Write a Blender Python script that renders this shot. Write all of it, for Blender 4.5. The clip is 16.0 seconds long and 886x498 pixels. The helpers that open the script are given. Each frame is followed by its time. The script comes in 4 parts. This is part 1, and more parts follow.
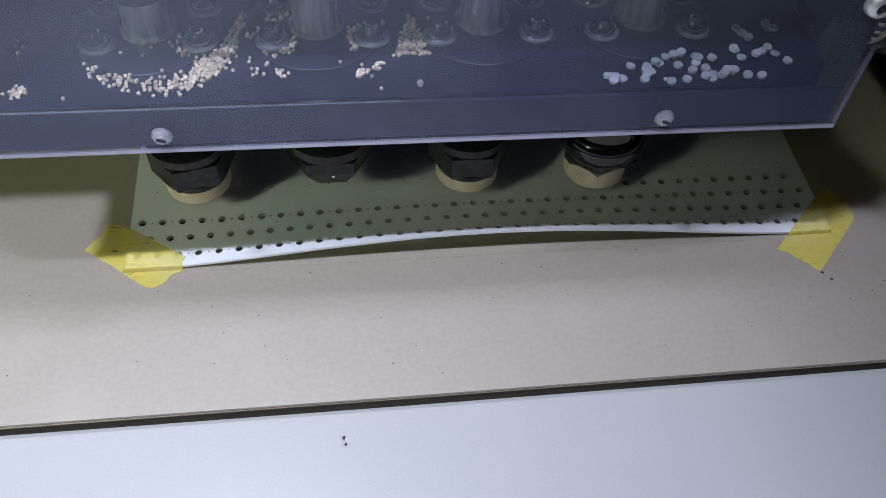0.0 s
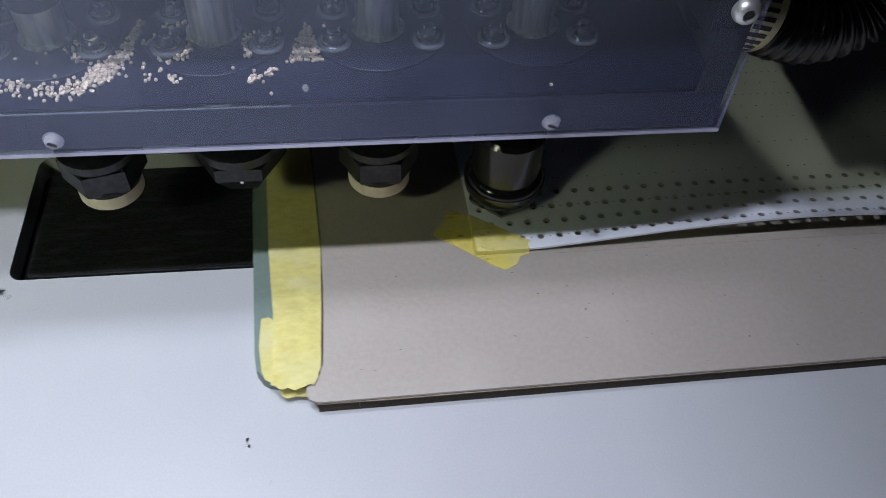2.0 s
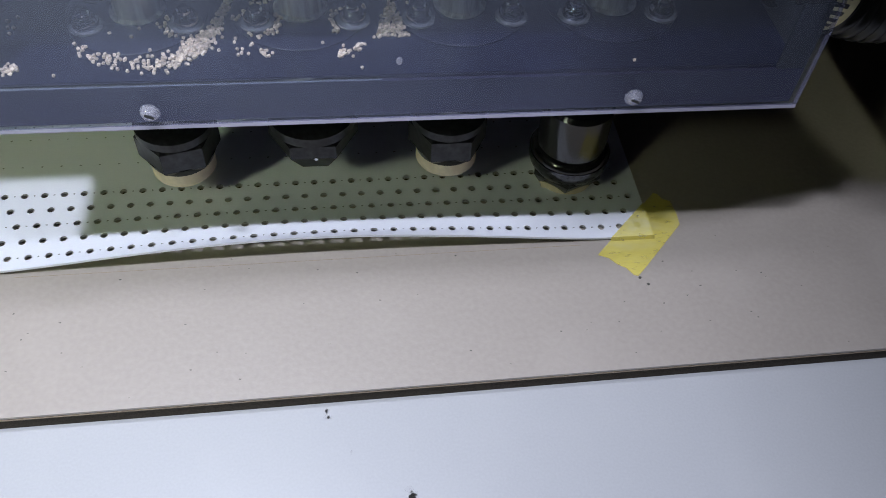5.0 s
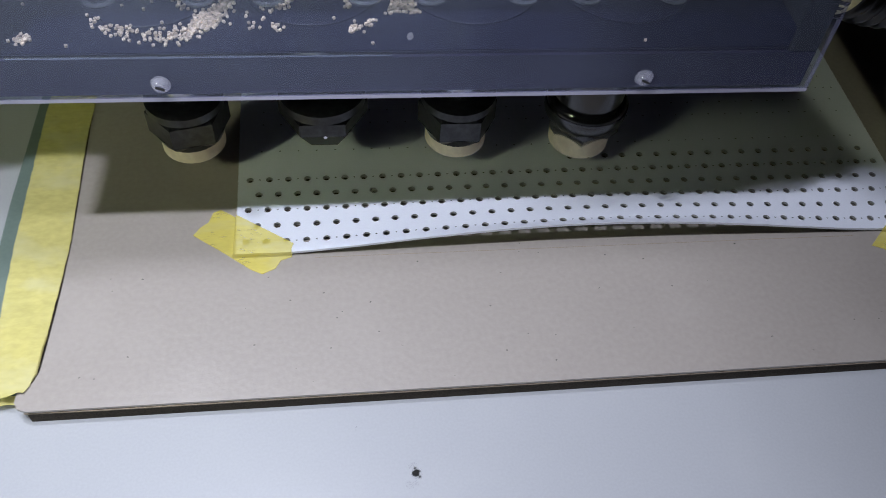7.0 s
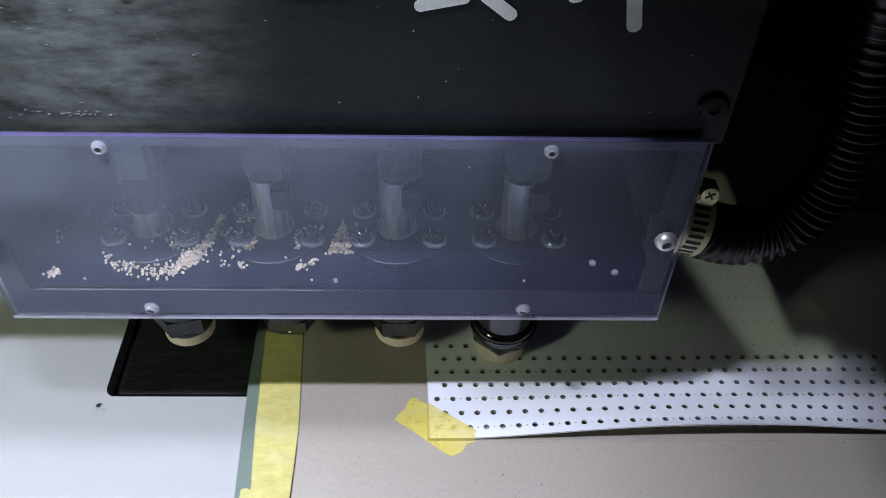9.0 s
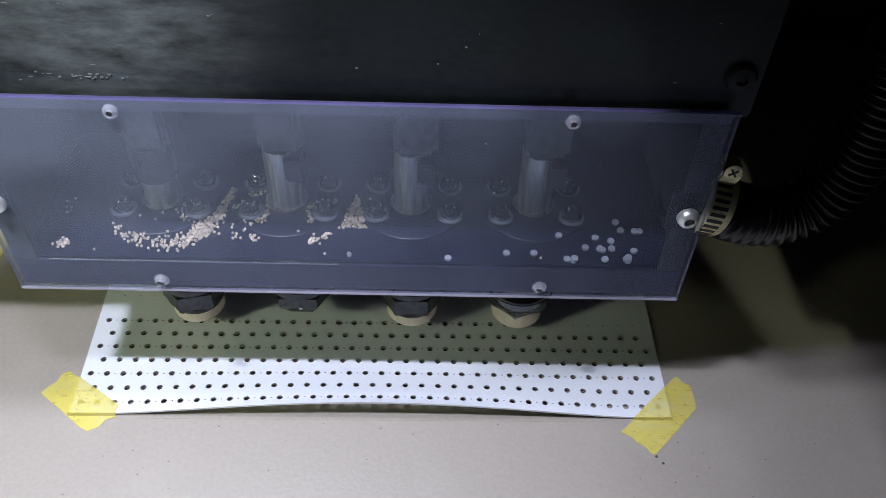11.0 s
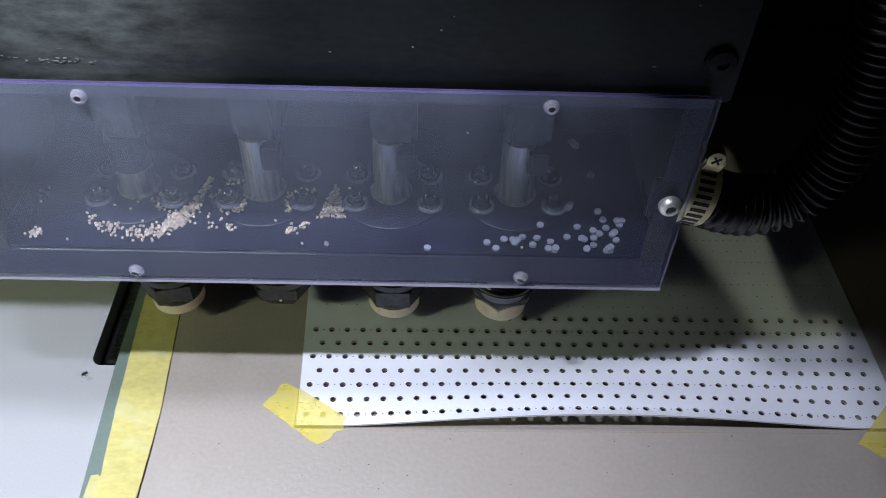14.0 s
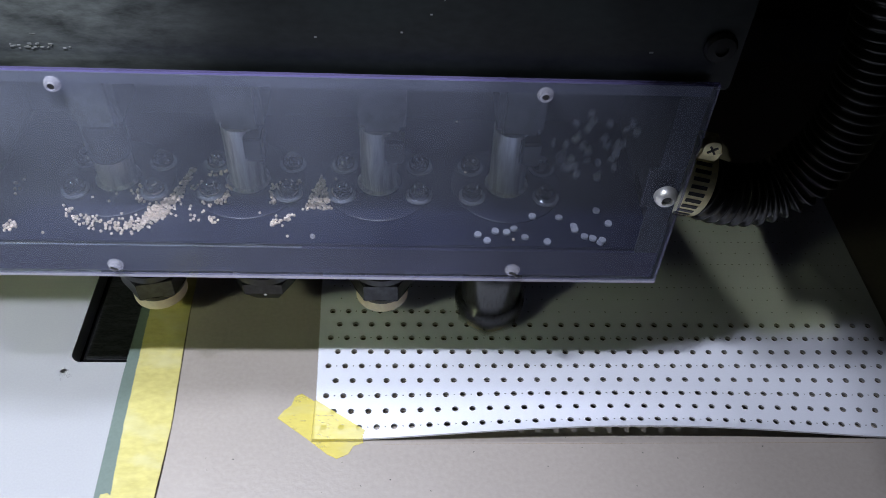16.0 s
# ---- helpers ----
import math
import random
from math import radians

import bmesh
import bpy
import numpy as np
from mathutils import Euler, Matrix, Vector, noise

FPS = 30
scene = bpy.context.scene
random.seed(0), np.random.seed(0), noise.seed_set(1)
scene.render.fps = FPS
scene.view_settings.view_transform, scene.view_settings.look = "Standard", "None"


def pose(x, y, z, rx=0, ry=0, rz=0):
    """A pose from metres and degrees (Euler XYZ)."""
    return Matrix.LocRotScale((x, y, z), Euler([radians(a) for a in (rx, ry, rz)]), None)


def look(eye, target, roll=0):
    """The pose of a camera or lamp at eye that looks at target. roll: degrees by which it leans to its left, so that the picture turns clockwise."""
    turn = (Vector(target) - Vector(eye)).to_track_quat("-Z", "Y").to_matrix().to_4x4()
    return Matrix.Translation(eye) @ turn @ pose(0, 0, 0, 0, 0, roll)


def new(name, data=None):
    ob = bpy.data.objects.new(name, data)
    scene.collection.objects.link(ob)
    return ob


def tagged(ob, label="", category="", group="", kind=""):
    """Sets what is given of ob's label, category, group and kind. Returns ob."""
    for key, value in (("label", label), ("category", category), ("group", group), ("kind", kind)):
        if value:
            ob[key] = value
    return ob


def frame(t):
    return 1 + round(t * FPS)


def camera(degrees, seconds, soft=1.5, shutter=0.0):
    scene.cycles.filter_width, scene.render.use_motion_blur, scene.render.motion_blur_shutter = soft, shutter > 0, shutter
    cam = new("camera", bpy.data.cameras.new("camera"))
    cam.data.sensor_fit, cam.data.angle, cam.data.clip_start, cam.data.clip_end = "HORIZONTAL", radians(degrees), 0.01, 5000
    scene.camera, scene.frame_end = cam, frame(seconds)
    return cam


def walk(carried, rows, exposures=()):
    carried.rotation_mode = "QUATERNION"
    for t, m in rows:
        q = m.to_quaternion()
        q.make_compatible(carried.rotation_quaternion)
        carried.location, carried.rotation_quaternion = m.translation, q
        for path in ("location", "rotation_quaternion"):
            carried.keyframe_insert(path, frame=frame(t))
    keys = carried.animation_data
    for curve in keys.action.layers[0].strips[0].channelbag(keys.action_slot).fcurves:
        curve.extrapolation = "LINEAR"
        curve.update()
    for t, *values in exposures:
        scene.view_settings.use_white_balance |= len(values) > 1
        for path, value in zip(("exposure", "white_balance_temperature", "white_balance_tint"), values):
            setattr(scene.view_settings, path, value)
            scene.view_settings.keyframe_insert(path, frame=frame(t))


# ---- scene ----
cam = camera(56.0, 16.0, soft=0.6, shutter=0.2)
PATH = [
    (0, (0.071, -0.217, 0.313), (0.236, 1.005, -1.261), 3.3),
    (0.5, (0.079, -0.226, 0.318), (0.275, 1.004, -1.246), 4.4),
    (1, (0.091, -0.233, 0.319), (0.296, 1.005, -1.239), 4.6),
    (1.5, (0.1, -0.244, 0.324), (0.317, 1.008, -1.221), 4.7),
    (2, (0.103, -0.228, 0.316), (0.312, 1.02, -1.234), 4.4),
    (2.5, (0.099, -0.221, 0.313), (0.305, 1.026, -1.238), 4.4),
    (3, (0.093, -0.222, 0.313), (0.297, 1.026, -1.236), 4.4),
    (3.5, (0.083, -0.226, 0.312), (0.301, 1.017, -1.239), 4.8),
    (4, (0.078, -0.234, 0.313), (0.281, 1.015, -1.236), 4.3),
    (6.5, (0.066, -0.237, 0.31), (0.272, 0.997, -1.251), 4.6),
    (7, (0.071, -0.241, 0.309), (0.257, 0.995, -1.253), 4.8),
    (7.5, (0.087, -0.248, 0.335), (0.269, 0.946, -1.259), 5.4),
    (8, (0.129, -0.259, 0.38), (0.232, 0.964, -1.199), 3.1),
    (8.5, (0.128, -0.259, 0.396), (0.178, 1.112, -1.06), 1.7),
    (8.7, (0.128, -0.264, 0.414), (0.18, 1.141, -1.008), 1.8),
    (10.8, (0.123, -0.264, 0.402), (0.175, 1.129, -1.032), 2.6),
    (11, (0.124, -0.264, 0.402), (0.163, 1.127, -1.034), 2.3),
    (11.5, (0.119, -0.266, 0.399), (0.169, 1.129, -1.033), 2.6),
    (12, (0.119, -0.265, 0.4), (0.163, 1.127, -1.035), 2.5),
    (12.5, (0.121, -0.264, 0.4), (0.161, 1.128, -1.035), 2.3),
    (13, (0.125, -0.264, 0.399), (0.172, 1.129, -1.035), 2.6),
    (13.5, (0.13, -0.264, 0.398), (0.174, 1.127, -1.038), 2.5),
    (14, (0.132, -0.263, 0.395), (0.18, 1.126, -1.043), 2.5),
    (14.5, (0.139, -0.257, 0.395), (0.205, 1.121, -1.053), 3.0),
    (15, (0.139, -0.255, 0.391), (0.227, 1.116, -1.063), 3.5),
    (15.5, (0.136, -0.254, 0.389), (0.229, 1.117, -1.064), 3.6),
    (16, (0.13, -0.255, 0.388), (0.215, 1.117, -1.065), 3.4),
]
walk(cam, [(t, look(eye, target, roll)) for t, eye, target, roll in PATH], [(0.0, 0.0), (4.0, 0.0), (6.5, -0.10), (7.5, -0.18), (8.0, -0.12), (8.5, 0.22), (11.0, 0.12), (12.5, 0.08), (14.5, 0.15), (16.0, 0.13)])


# ---- light ----
def area_lamp(name, at, target, sx, sy, watts, colour, spread=180):
    d = bpy.data.lights.new(name, "AREA")
    d.shape, d.size, d.size_y, d.energy, d.color = "RECTANGLE", sx, sy, watts, colour
    d.spread = radians(spread)
    ob = new(name, d)
    ob.matrix_world = look(at, target)
    return ob


area_lamp("work_lamp", (-0.16, -0.20, 0.90), (-0.13, -0.10, 0.0), 0.06, 0.022, 1.82, (0.82, 0.865, 1.02), 90)
area_lamp("work_lamp", (0.12, -0.20, 0.90), (0.10, -0.10, 0.0), 0.09, 0.022, 0.88, (0.82, 0.865, 1.02), 90)
area_lamp("overhead_lamp", (-0.08, 0.025, 0.90), (-0.08, -0.08, 0.0), 0.12, 0.04, 1.10, (0.82, 0.865, 1.02), 90)
area_lamp("room_lamp", (0.55, -0.66, 0.80), (0.37, 0.05, 0.0), 0.010, 0.010, 0.130, (0.92, 1.0, 0.72), 56)
area_lamp("ceiling_lamp", (-0.66, -0.60, 0.76), (-0.12, 0.05, 0.08), 0.15, 0.15, 0.185, (0.90, 1.0, 0.66), 36)
world = bpy.data.worlds.new("room_light")
scene.world = world
world.use_nodes = True
world.node_tree.nodes["Background"].inputs[0].default_value = (0.9, 0.95, 1.0, 1)
world.node_tree.nodes["Background"].inputs[1].default_value = 0.105
scene.view_settings.exposure = 0.0


# ---- materials ----
def material(name, colour, rough=0.5, metal=0.0, scale=200.0, vary=0.12, bump=0.1, stain=0.0, stain_scale=15.0, stain_colour=None, spec=0.5, per_object=0.0, stretch=None, see_through=0.0, per_island=0.0):
    m = bpy.data.materials.new(name)
    m.use_nodes = True
    nt = m.node_tree
    b = nt.nodes["Principled BSDF"]
    b.inputs["Roughness"].default_value, b.inputs["Metallic"].default_value = rough, metal
    b.inputs["Specular IOR Level"].default_value = spec
    co = nt.nodes.new("ShaderNodeTexCoord")
    src = co.outputs["Object"]
    if stretch:
        mp = nt.nodes.new("ShaderNodeMapping")
        mp.inputs["Scale"].default_value = stretch
        nt.links.new(src, mp.inputs["Vector"])
        src = mp.outputs["Vector"]
    fine = nt.nodes.new("ShaderNodeTexNoise")
    fine.inputs["Scale"].default_value, fine.inputs["Detail"].default_value = scale, 6
    nt.links.new(src, fine.inputs["Vector"])
    big = nt.nodes.new("ShaderNodeTexNoise")
    big.inputs["Scale"].default_value, big.inputs["Detail"].default_value = stain_scale, 5
    nt.links.new(src, big.inputs["Vector"])
    ramp = nt.nodes.new("ShaderNodeMapRange")
    ramp.inputs["From Min"].default_value, ramp.inputs["From Max"].default_value = 0.3, 0.7
    ramp.inputs["To Min"].default_value, ramp.inputs["To Max"].default_value = 1 - vary, 1 + vary
    nt.links.new(fine.outputs["Fac"], ramp.inputs["Value"])
    mul = nt.nodes.new("ShaderNodeMix")
    mul.data_type, mul.blend_type = "RGBA", "MULTIPLY"
    mul.inputs["Factor"].default_value = 1.0
    mul.inputs["A"].default_value = (*colour, 1)
    nt.links.new(ramp.outputs["Result"], mul.inputs["B"])
    out = mul.outputs["Result"]
    if stain:
        edge = nt.nodes.new("ShaderNodeMapRange")
        edge.inputs["From Min"].default_value, edge.inputs["From Max"].default_value = 0.5, 0.72
        edge.inputs["To Max"].default_value = stain
        nt.links.new(big.outputs["Fac"], edge.inputs["Value"])
        mix = nt.nodes.new("ShaderNodeMix")
        mix.data_type = "RGBA"
        mix.inputs["B"].default_value = (*(stain_colour or [c * 0.5 for c in colour]), 1)
        nt.links.new(edge.outputs["Result"], mix.inputs["Factor"])
        nt.links.new(out, mix.inputs["A"])
        out = mix.outputs["Result"]
    if per_object or per_island:
        spread = per_object or per_island
        info = nt.nodes.new("ShaderNodeObjectInfo" if per_object else "ShaderNodeNewGeometry")
        tone = nt.nodes.new("ShaderNodeMapRange")
        tone.inputs["To Min"].default_value, tone.inputs["To Max"].default_value = 1 - spread, 1 + spread
        nt.links.new(info.outputs["Random" if per_object else "Random Per Island"], tone.inputs["Value"])
        mm = nt.nodes.new("ShaderNodeMix")
        mm.data_type, mm.blend_type = "RGBA", "MULTIPLY"
        mm.inputs["Factor"].default_value = 1.0
        nt.links.new(out, mm.inputs["A"])
        nt.links.new(tone.outputs["Result"], mm.inputs["B"])
        out = mm.outputs["Result"]
    nt.links.new(out, b.inputs["Base Color"])
    if bump:
        bp = nt.nodes.new("ShaderNodeBump")
        bp.inputs["Strength"].default_value, bp.inputs["Distance"].default_value = bump, 0.0006
        nt.links.new(fine.outputs["Fac"], bp.inputs["Height"])
        nt.links.new(bp.outputs["Normal"], b.inputs["Normal"])
    b.inputs["Alpha"].default_value = 1.0 - see_through
    return m


def clear_plastic(name, tint, haze, haze_colour, gloss=0.03, glare=None):
    """Dusty clear sheet: see-through, a light haze of dust, fine scratches and painted glare, a gloss on top."""
    m = bpy.data.materials.new(name)
    m.use_nodes = True
    nt = m.node_tree
    for n in list(nt.nodes):
        nt.nodes.remove(n)
    out = nt.nodes.new("ShaderNodeOutputMaterial")
    clear = nt.nodes.new("ShaderNodeBsdfTransparent")
    clear.inputs["Color"].default_value = (*tint, 1)
    dust = nt.nodes.new("ShaderNodeBsdfDiffuse")
    dust.inputs["Color"].default_value = (*haze_colour, 1)
    shine = nt.nodes.new("ShaderNodeBsdfGlossy")
    shine.inputs["Roughness"].default_value = 0.06
    co = nt.nodes.new("ShaderNodeTexCoord")
    mp = nt.nodes.new("ShaderNodeMapping")
    mp.inputs["Scale"].default_value = (1.0, 1.0, 1.8)
    no = nt.nodes.new("ShaderNodeTexNoise")
    no.inputs["Scale"].default_value, no.inputs["Detail"].default_value = 14, 8
    rg = nt.nodes.new("ShaderNodeMapRange")
    rg.inputs["From Min"].default_value, rg.inputs["From Max"].default_value = 0.25, 0.75
    rg.inputs["To Min"].default_value, rg.inputs["To Max"].default_value = haze * 0.5, haze * 1.5
    nt.links.new(co.outputs["Object"], mp.inputs["Vector"])
    nt.links.new(mp.outputs["Vector"], no.inputs["Vector"])
    nt.links.new(no.outputs["Fac"], rg.inputs["Value"])
    one = nt.nodes.new("ShaderNodeMixShader")
    nt.links.new(rg.outputs["Result"], one.inputs["Fac"])
    # glare put in as haze that thickens toward one point
    if glare:
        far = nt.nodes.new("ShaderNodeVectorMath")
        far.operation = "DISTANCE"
        far.inputs[1].default_value = glare[0]
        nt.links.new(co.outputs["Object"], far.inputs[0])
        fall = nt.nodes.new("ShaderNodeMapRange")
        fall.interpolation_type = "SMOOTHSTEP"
        fall.inputs["From Max"].default_value = glare[1]
        fall.inputs["To Min"].default_value, fall.inputs["To Max"].default_value = glare[2], glare[3]
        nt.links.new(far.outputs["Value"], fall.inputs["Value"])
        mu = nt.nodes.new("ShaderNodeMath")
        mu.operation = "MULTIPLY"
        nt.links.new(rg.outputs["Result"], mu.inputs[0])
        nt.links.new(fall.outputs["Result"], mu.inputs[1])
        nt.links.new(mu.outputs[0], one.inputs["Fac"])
    nt.links.new(clear.outputs[0], one.inputs[1])
    nt.links.new(dust.outputs[0], one.inputs[2])
    two = nt.nodes.new("ShaderNodeMixShader")
    two.inputs["Fac"].default_value = gloss
    nt.links.new(one.outputs[0], two.inputs[1])
    nt.links.new(shine.outputs[0], two.inputs[2])
    nt.links.new(two.outputs[0], out.inputs["Surface"])
    return m


BED = material("white_enamel", (0.368, 0.375, 0.395), 0.36, vary=0.03, scale=900, bump=0.04, stain=0.10, stain_scale=22, stain_colour=(0.5, 0.5, 0.5))
SMUDGE = material("oil_smudge", (0.25, 0.24, 0.23), 0.7, vary=0.5, scale=1500, see_through=0.98)
PIT = material("black_steel", (0.012, 0.012, 0.013), 0.3, 0.5, scale=300, vary=0.3, stain=0.3, stain_colour=(0.04, 0.04, 0.045))
PAD = material("brushed_black_plate", (0.055, 0.057, 0.064), 0.46, 0.8, scale=420, vary=0.45, bump=0.30, stain=0.5, stain_scale=40, stain_colour=(0.13, 0.135, 0.15), stretch=(1, 6, 1))
CARD = material("grey_brown_card", (0.315, 0.280, 0.251), 0.42, scale=420, vary=0.06, bump=0.22, stain=0.45, stain_scale=24, stain_colour=(0.365, 0.328, 0.298), spec=0.9)
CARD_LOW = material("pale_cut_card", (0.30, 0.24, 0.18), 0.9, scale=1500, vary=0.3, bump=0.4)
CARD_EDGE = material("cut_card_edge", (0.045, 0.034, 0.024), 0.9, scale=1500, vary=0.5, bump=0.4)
MAT = material("green_board", (0.125, 0.168, 0.148), 0.5, scale=600, vary=0.06)
TAPE = material("yellow_masking_tape", (0.68, 0.61, 0.22), 0.5, scale=260, vary=0.09, bump=0.30, stain=0.7, stain_scale=45, stain_colour=(0.70, 0.66, 0.36), stretch=(1, 1.8, 1), see_through=0.38)
THIN_TAPE = material("thin_yellow_tape", (0.86, 0.74, 0.13), 0.5, scale=260, vary=0.08, bump=0.25, stain=0.8, stain_scale=60, stain_colour=(0.86, 0.78, 0.30), stretch=(1, 2.5, 1), see_through=0.63)
LEATHER = material("white_leather", (0.715, 0.735, 0.815), 0.5, scale=1600, vary=0.025, bump=0.12)
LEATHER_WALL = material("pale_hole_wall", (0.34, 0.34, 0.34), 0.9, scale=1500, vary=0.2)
# underside of the sheet, the shade below its arch put into the colour
LEATHER_SHADED = material("shaded_leather_underside", (0.10, 0.10, 0.10), 0.9, scale=1500, vary=0.2)
NYLON = clear_plastic("clear_nylon", (0.95, 0.95, 0.98), 0.24, (0.70, 0.70, 0.80), 0.06)
NEEDLE = material("pinhole", (0.05, 0.05, 0.045), 0.9)
BODY = material("black_paint", (0.007, 0.009, 0.009), 0.34, spec=0.32, scale=240, vary=0.4, bump=0.05, stain=0.30, stain_scale=14, stain_colour=(0.020, 0.034, 0.034), stretch=(0.8, 1, 1.6))
BLACK = material("black_plastic", (0.018, 0.018, 0.018), 0.4, scale=300, vary=0.2)
FLOOR_BLUE = material("dark_blue_tray", (0.016, 0.0175, 0.040), 0.33, scale=90, vary=0.15, bump=0.0, stain=0.5, stain_scale=40, stain_colour=(0.028, 0.030, 0.056))
INNER = material("dark_inner_wall", (0.060, 0.066, 0.074), 0.5, scale=60, vary=0.15, bump=0.0)
NUT_STEEL = material("dull_nut_steel", (0.56, 0.57, 0.63), 0.22, 0.72, scale=500, vary=0.15)
GUIDE = material("worn_guide_steel", (0.66, 0.65, 0.63), 0.32, 0.65, scale=140, vary=0.35, bump=0.05, stain=0.5, stain_scale=60, stain_colour=(0.55, 0.54, 0.52), stretch=(3, 3, 0.4))
BLOCK = material("grey_guide_block", (0.11, 0.112, 0.115), 0.45, scale=200, vary=0.3)
SCREW_BLACK = material("matt_black_screw", (0.006, 0.006, 0.006), 0.42, spec=0.25, scale=300, vary=0.2)
DOME = material("dark_nut_steel", (0.30, 0.31, 0.34), 0.13, 0.95, scale=300, vary=0.2)
GLOSS_BLACK = material("glossy_black_steel", (0.012, 0.012, 0.013), 0.17, spec=0.7, scale=300, vary=0.2, bump=0.03)
CHROME = material("black_chrome", (0.085, 0.085, 0.09), 0.16, 1.0, scale=300, vary=0.12, bump=0.03)
STEEL = material("steel", (0.55, 0.56, 0.58), 0.22, 1.0, scale=500, vary=0.1, bump=0.05)
ZINC = material("yellow_zinc", (0.74, 0.69, 0.42), 0.42, 0.75, scale=300, vary=0.15)
SATIN = material("satin_screw_steel", (0.80, 0.80, 0.79), 0.42, 0.75, scale=500, vary=0.06, bump=0.03)
NUT_BLACK = material("blackened_steel", (0.03, 0.031, 0.034), 0.36, 0.6, scale=350, vary=0.3, stain=0.25, stain_scale=90, stain_colour=(0.09, 0.09, 0.10))
RING = material("cream_rubber", (0.66, 0.58, 0.42), 0.7, scale=350, vary=0.10, stain=0.5, stain_scale=90, stain_colour=(0.42, 0.28, 0.17))
GRAIN = material("tan_leather_chip", (0.82, 0.67, 0.51), 0.7, scale=900, vary=0.15, per_island=0.30)
CHIP = material("white_leather_chip", (0.46, 0.465, 0.51), 0.7, scale=900, vary=0.08, per_object=0.12)
HOSE = material("black_ribbed_rubber", (0.007, 0.007, 0.007), 0.30, spec=0.4, scale=400, vary=0.2)
DARK_BROWN = material("dark_brown_black", (0.040, 0.036, 0.033), 0.5, scale=60, vary=0.2)
PAINT_GREY = material("scuff_glint_paint", (0.20, 0.21, 0.21), 0.6, scale=900, vary=0.3)
PAINT = material("white_paint_stroke", (0.72, 0.73, 0.72), 0.5, scale=600, vary=0.08)
ROOM = material("dark_room_wall", (0.10, 0.10, 0.10), 0.8, scale=8, vary=0.2)
# the cover's upper-left glare is painted into its dust haze
ACRYLIC = clear_plastic("clear_acrylic", (0.86, 0.89, 0.96), 0.062, (0.42, 0.46, 0.62), 0.012, glare=((-0.02, 0.0, 0.42), 0.40, 7.4, 0.66))
# polished edges; the light they gather is put in as pale haze
EDGE = clear_plastic("lit_polished_edge", (0.72, 0.72, 0.92), 0.26, (0.46, 0.44, 0.62), 0.06)
SKIRT = material("violet_grey_skirt", (0.026, 0.025, 0.054), 0.4, scale=80, vary=0.08, bump=0.0, stain=0.4, stain_scale=25, stain_colour=(0.036, 0.035, 0.07), stretch=(0.4, 1, 3))
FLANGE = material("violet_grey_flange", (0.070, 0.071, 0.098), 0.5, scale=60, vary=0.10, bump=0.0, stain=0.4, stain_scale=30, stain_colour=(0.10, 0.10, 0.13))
# FLANGE darkened for the sides, their shade put into the colour
SIDE_FLANGE = material("shaded_side_flange", (0.034, 0.037, 0.043), 0.5, scale=60, vary=0.10, bump=0.0, stain=0.4, stain_scale=30, stain_colour=(0.055, 0.058, 0.062))
# brighter still: the lit bottom edge as a pale haze colour
LIT_EDGE = clear_plastic("lit_acrylic_strip", (0.8, 0.8, 0.9), 0.55, (0.62, 0.61, 0.76), 0.05)
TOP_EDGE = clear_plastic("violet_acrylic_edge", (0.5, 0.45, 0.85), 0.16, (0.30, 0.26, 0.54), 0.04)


def dusty_glow(m, centre, reach, colour, most):
    """Glow on dusty paint put into the colour, strong in the middle and streaked."""
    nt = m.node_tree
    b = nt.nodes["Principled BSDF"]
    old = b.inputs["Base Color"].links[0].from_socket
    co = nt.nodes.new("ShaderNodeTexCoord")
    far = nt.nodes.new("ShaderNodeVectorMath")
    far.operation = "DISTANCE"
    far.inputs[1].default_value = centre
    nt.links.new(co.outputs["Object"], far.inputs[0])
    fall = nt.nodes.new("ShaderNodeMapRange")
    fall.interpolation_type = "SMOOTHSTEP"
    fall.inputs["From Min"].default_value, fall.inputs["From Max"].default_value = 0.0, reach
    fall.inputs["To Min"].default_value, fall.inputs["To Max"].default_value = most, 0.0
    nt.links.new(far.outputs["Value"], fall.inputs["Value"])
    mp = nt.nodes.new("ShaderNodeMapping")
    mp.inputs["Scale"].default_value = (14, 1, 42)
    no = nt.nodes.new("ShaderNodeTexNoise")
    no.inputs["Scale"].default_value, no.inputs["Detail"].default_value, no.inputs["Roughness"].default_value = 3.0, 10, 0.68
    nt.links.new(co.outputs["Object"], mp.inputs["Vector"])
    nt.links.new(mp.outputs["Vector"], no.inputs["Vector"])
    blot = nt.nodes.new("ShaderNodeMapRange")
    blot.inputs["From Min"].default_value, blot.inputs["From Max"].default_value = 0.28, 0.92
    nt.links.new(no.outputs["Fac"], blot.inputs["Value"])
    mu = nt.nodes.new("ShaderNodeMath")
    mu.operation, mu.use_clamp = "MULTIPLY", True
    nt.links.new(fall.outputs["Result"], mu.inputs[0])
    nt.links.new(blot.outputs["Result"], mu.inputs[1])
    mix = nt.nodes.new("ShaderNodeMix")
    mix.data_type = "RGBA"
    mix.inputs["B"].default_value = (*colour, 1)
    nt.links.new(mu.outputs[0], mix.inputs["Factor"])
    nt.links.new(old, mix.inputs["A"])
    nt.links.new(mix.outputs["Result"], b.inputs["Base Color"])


dusty_glow(BODY, (0.000, 0.0, 0.250), 0.085, (0.40, 0.44, 0.45), 0.85)


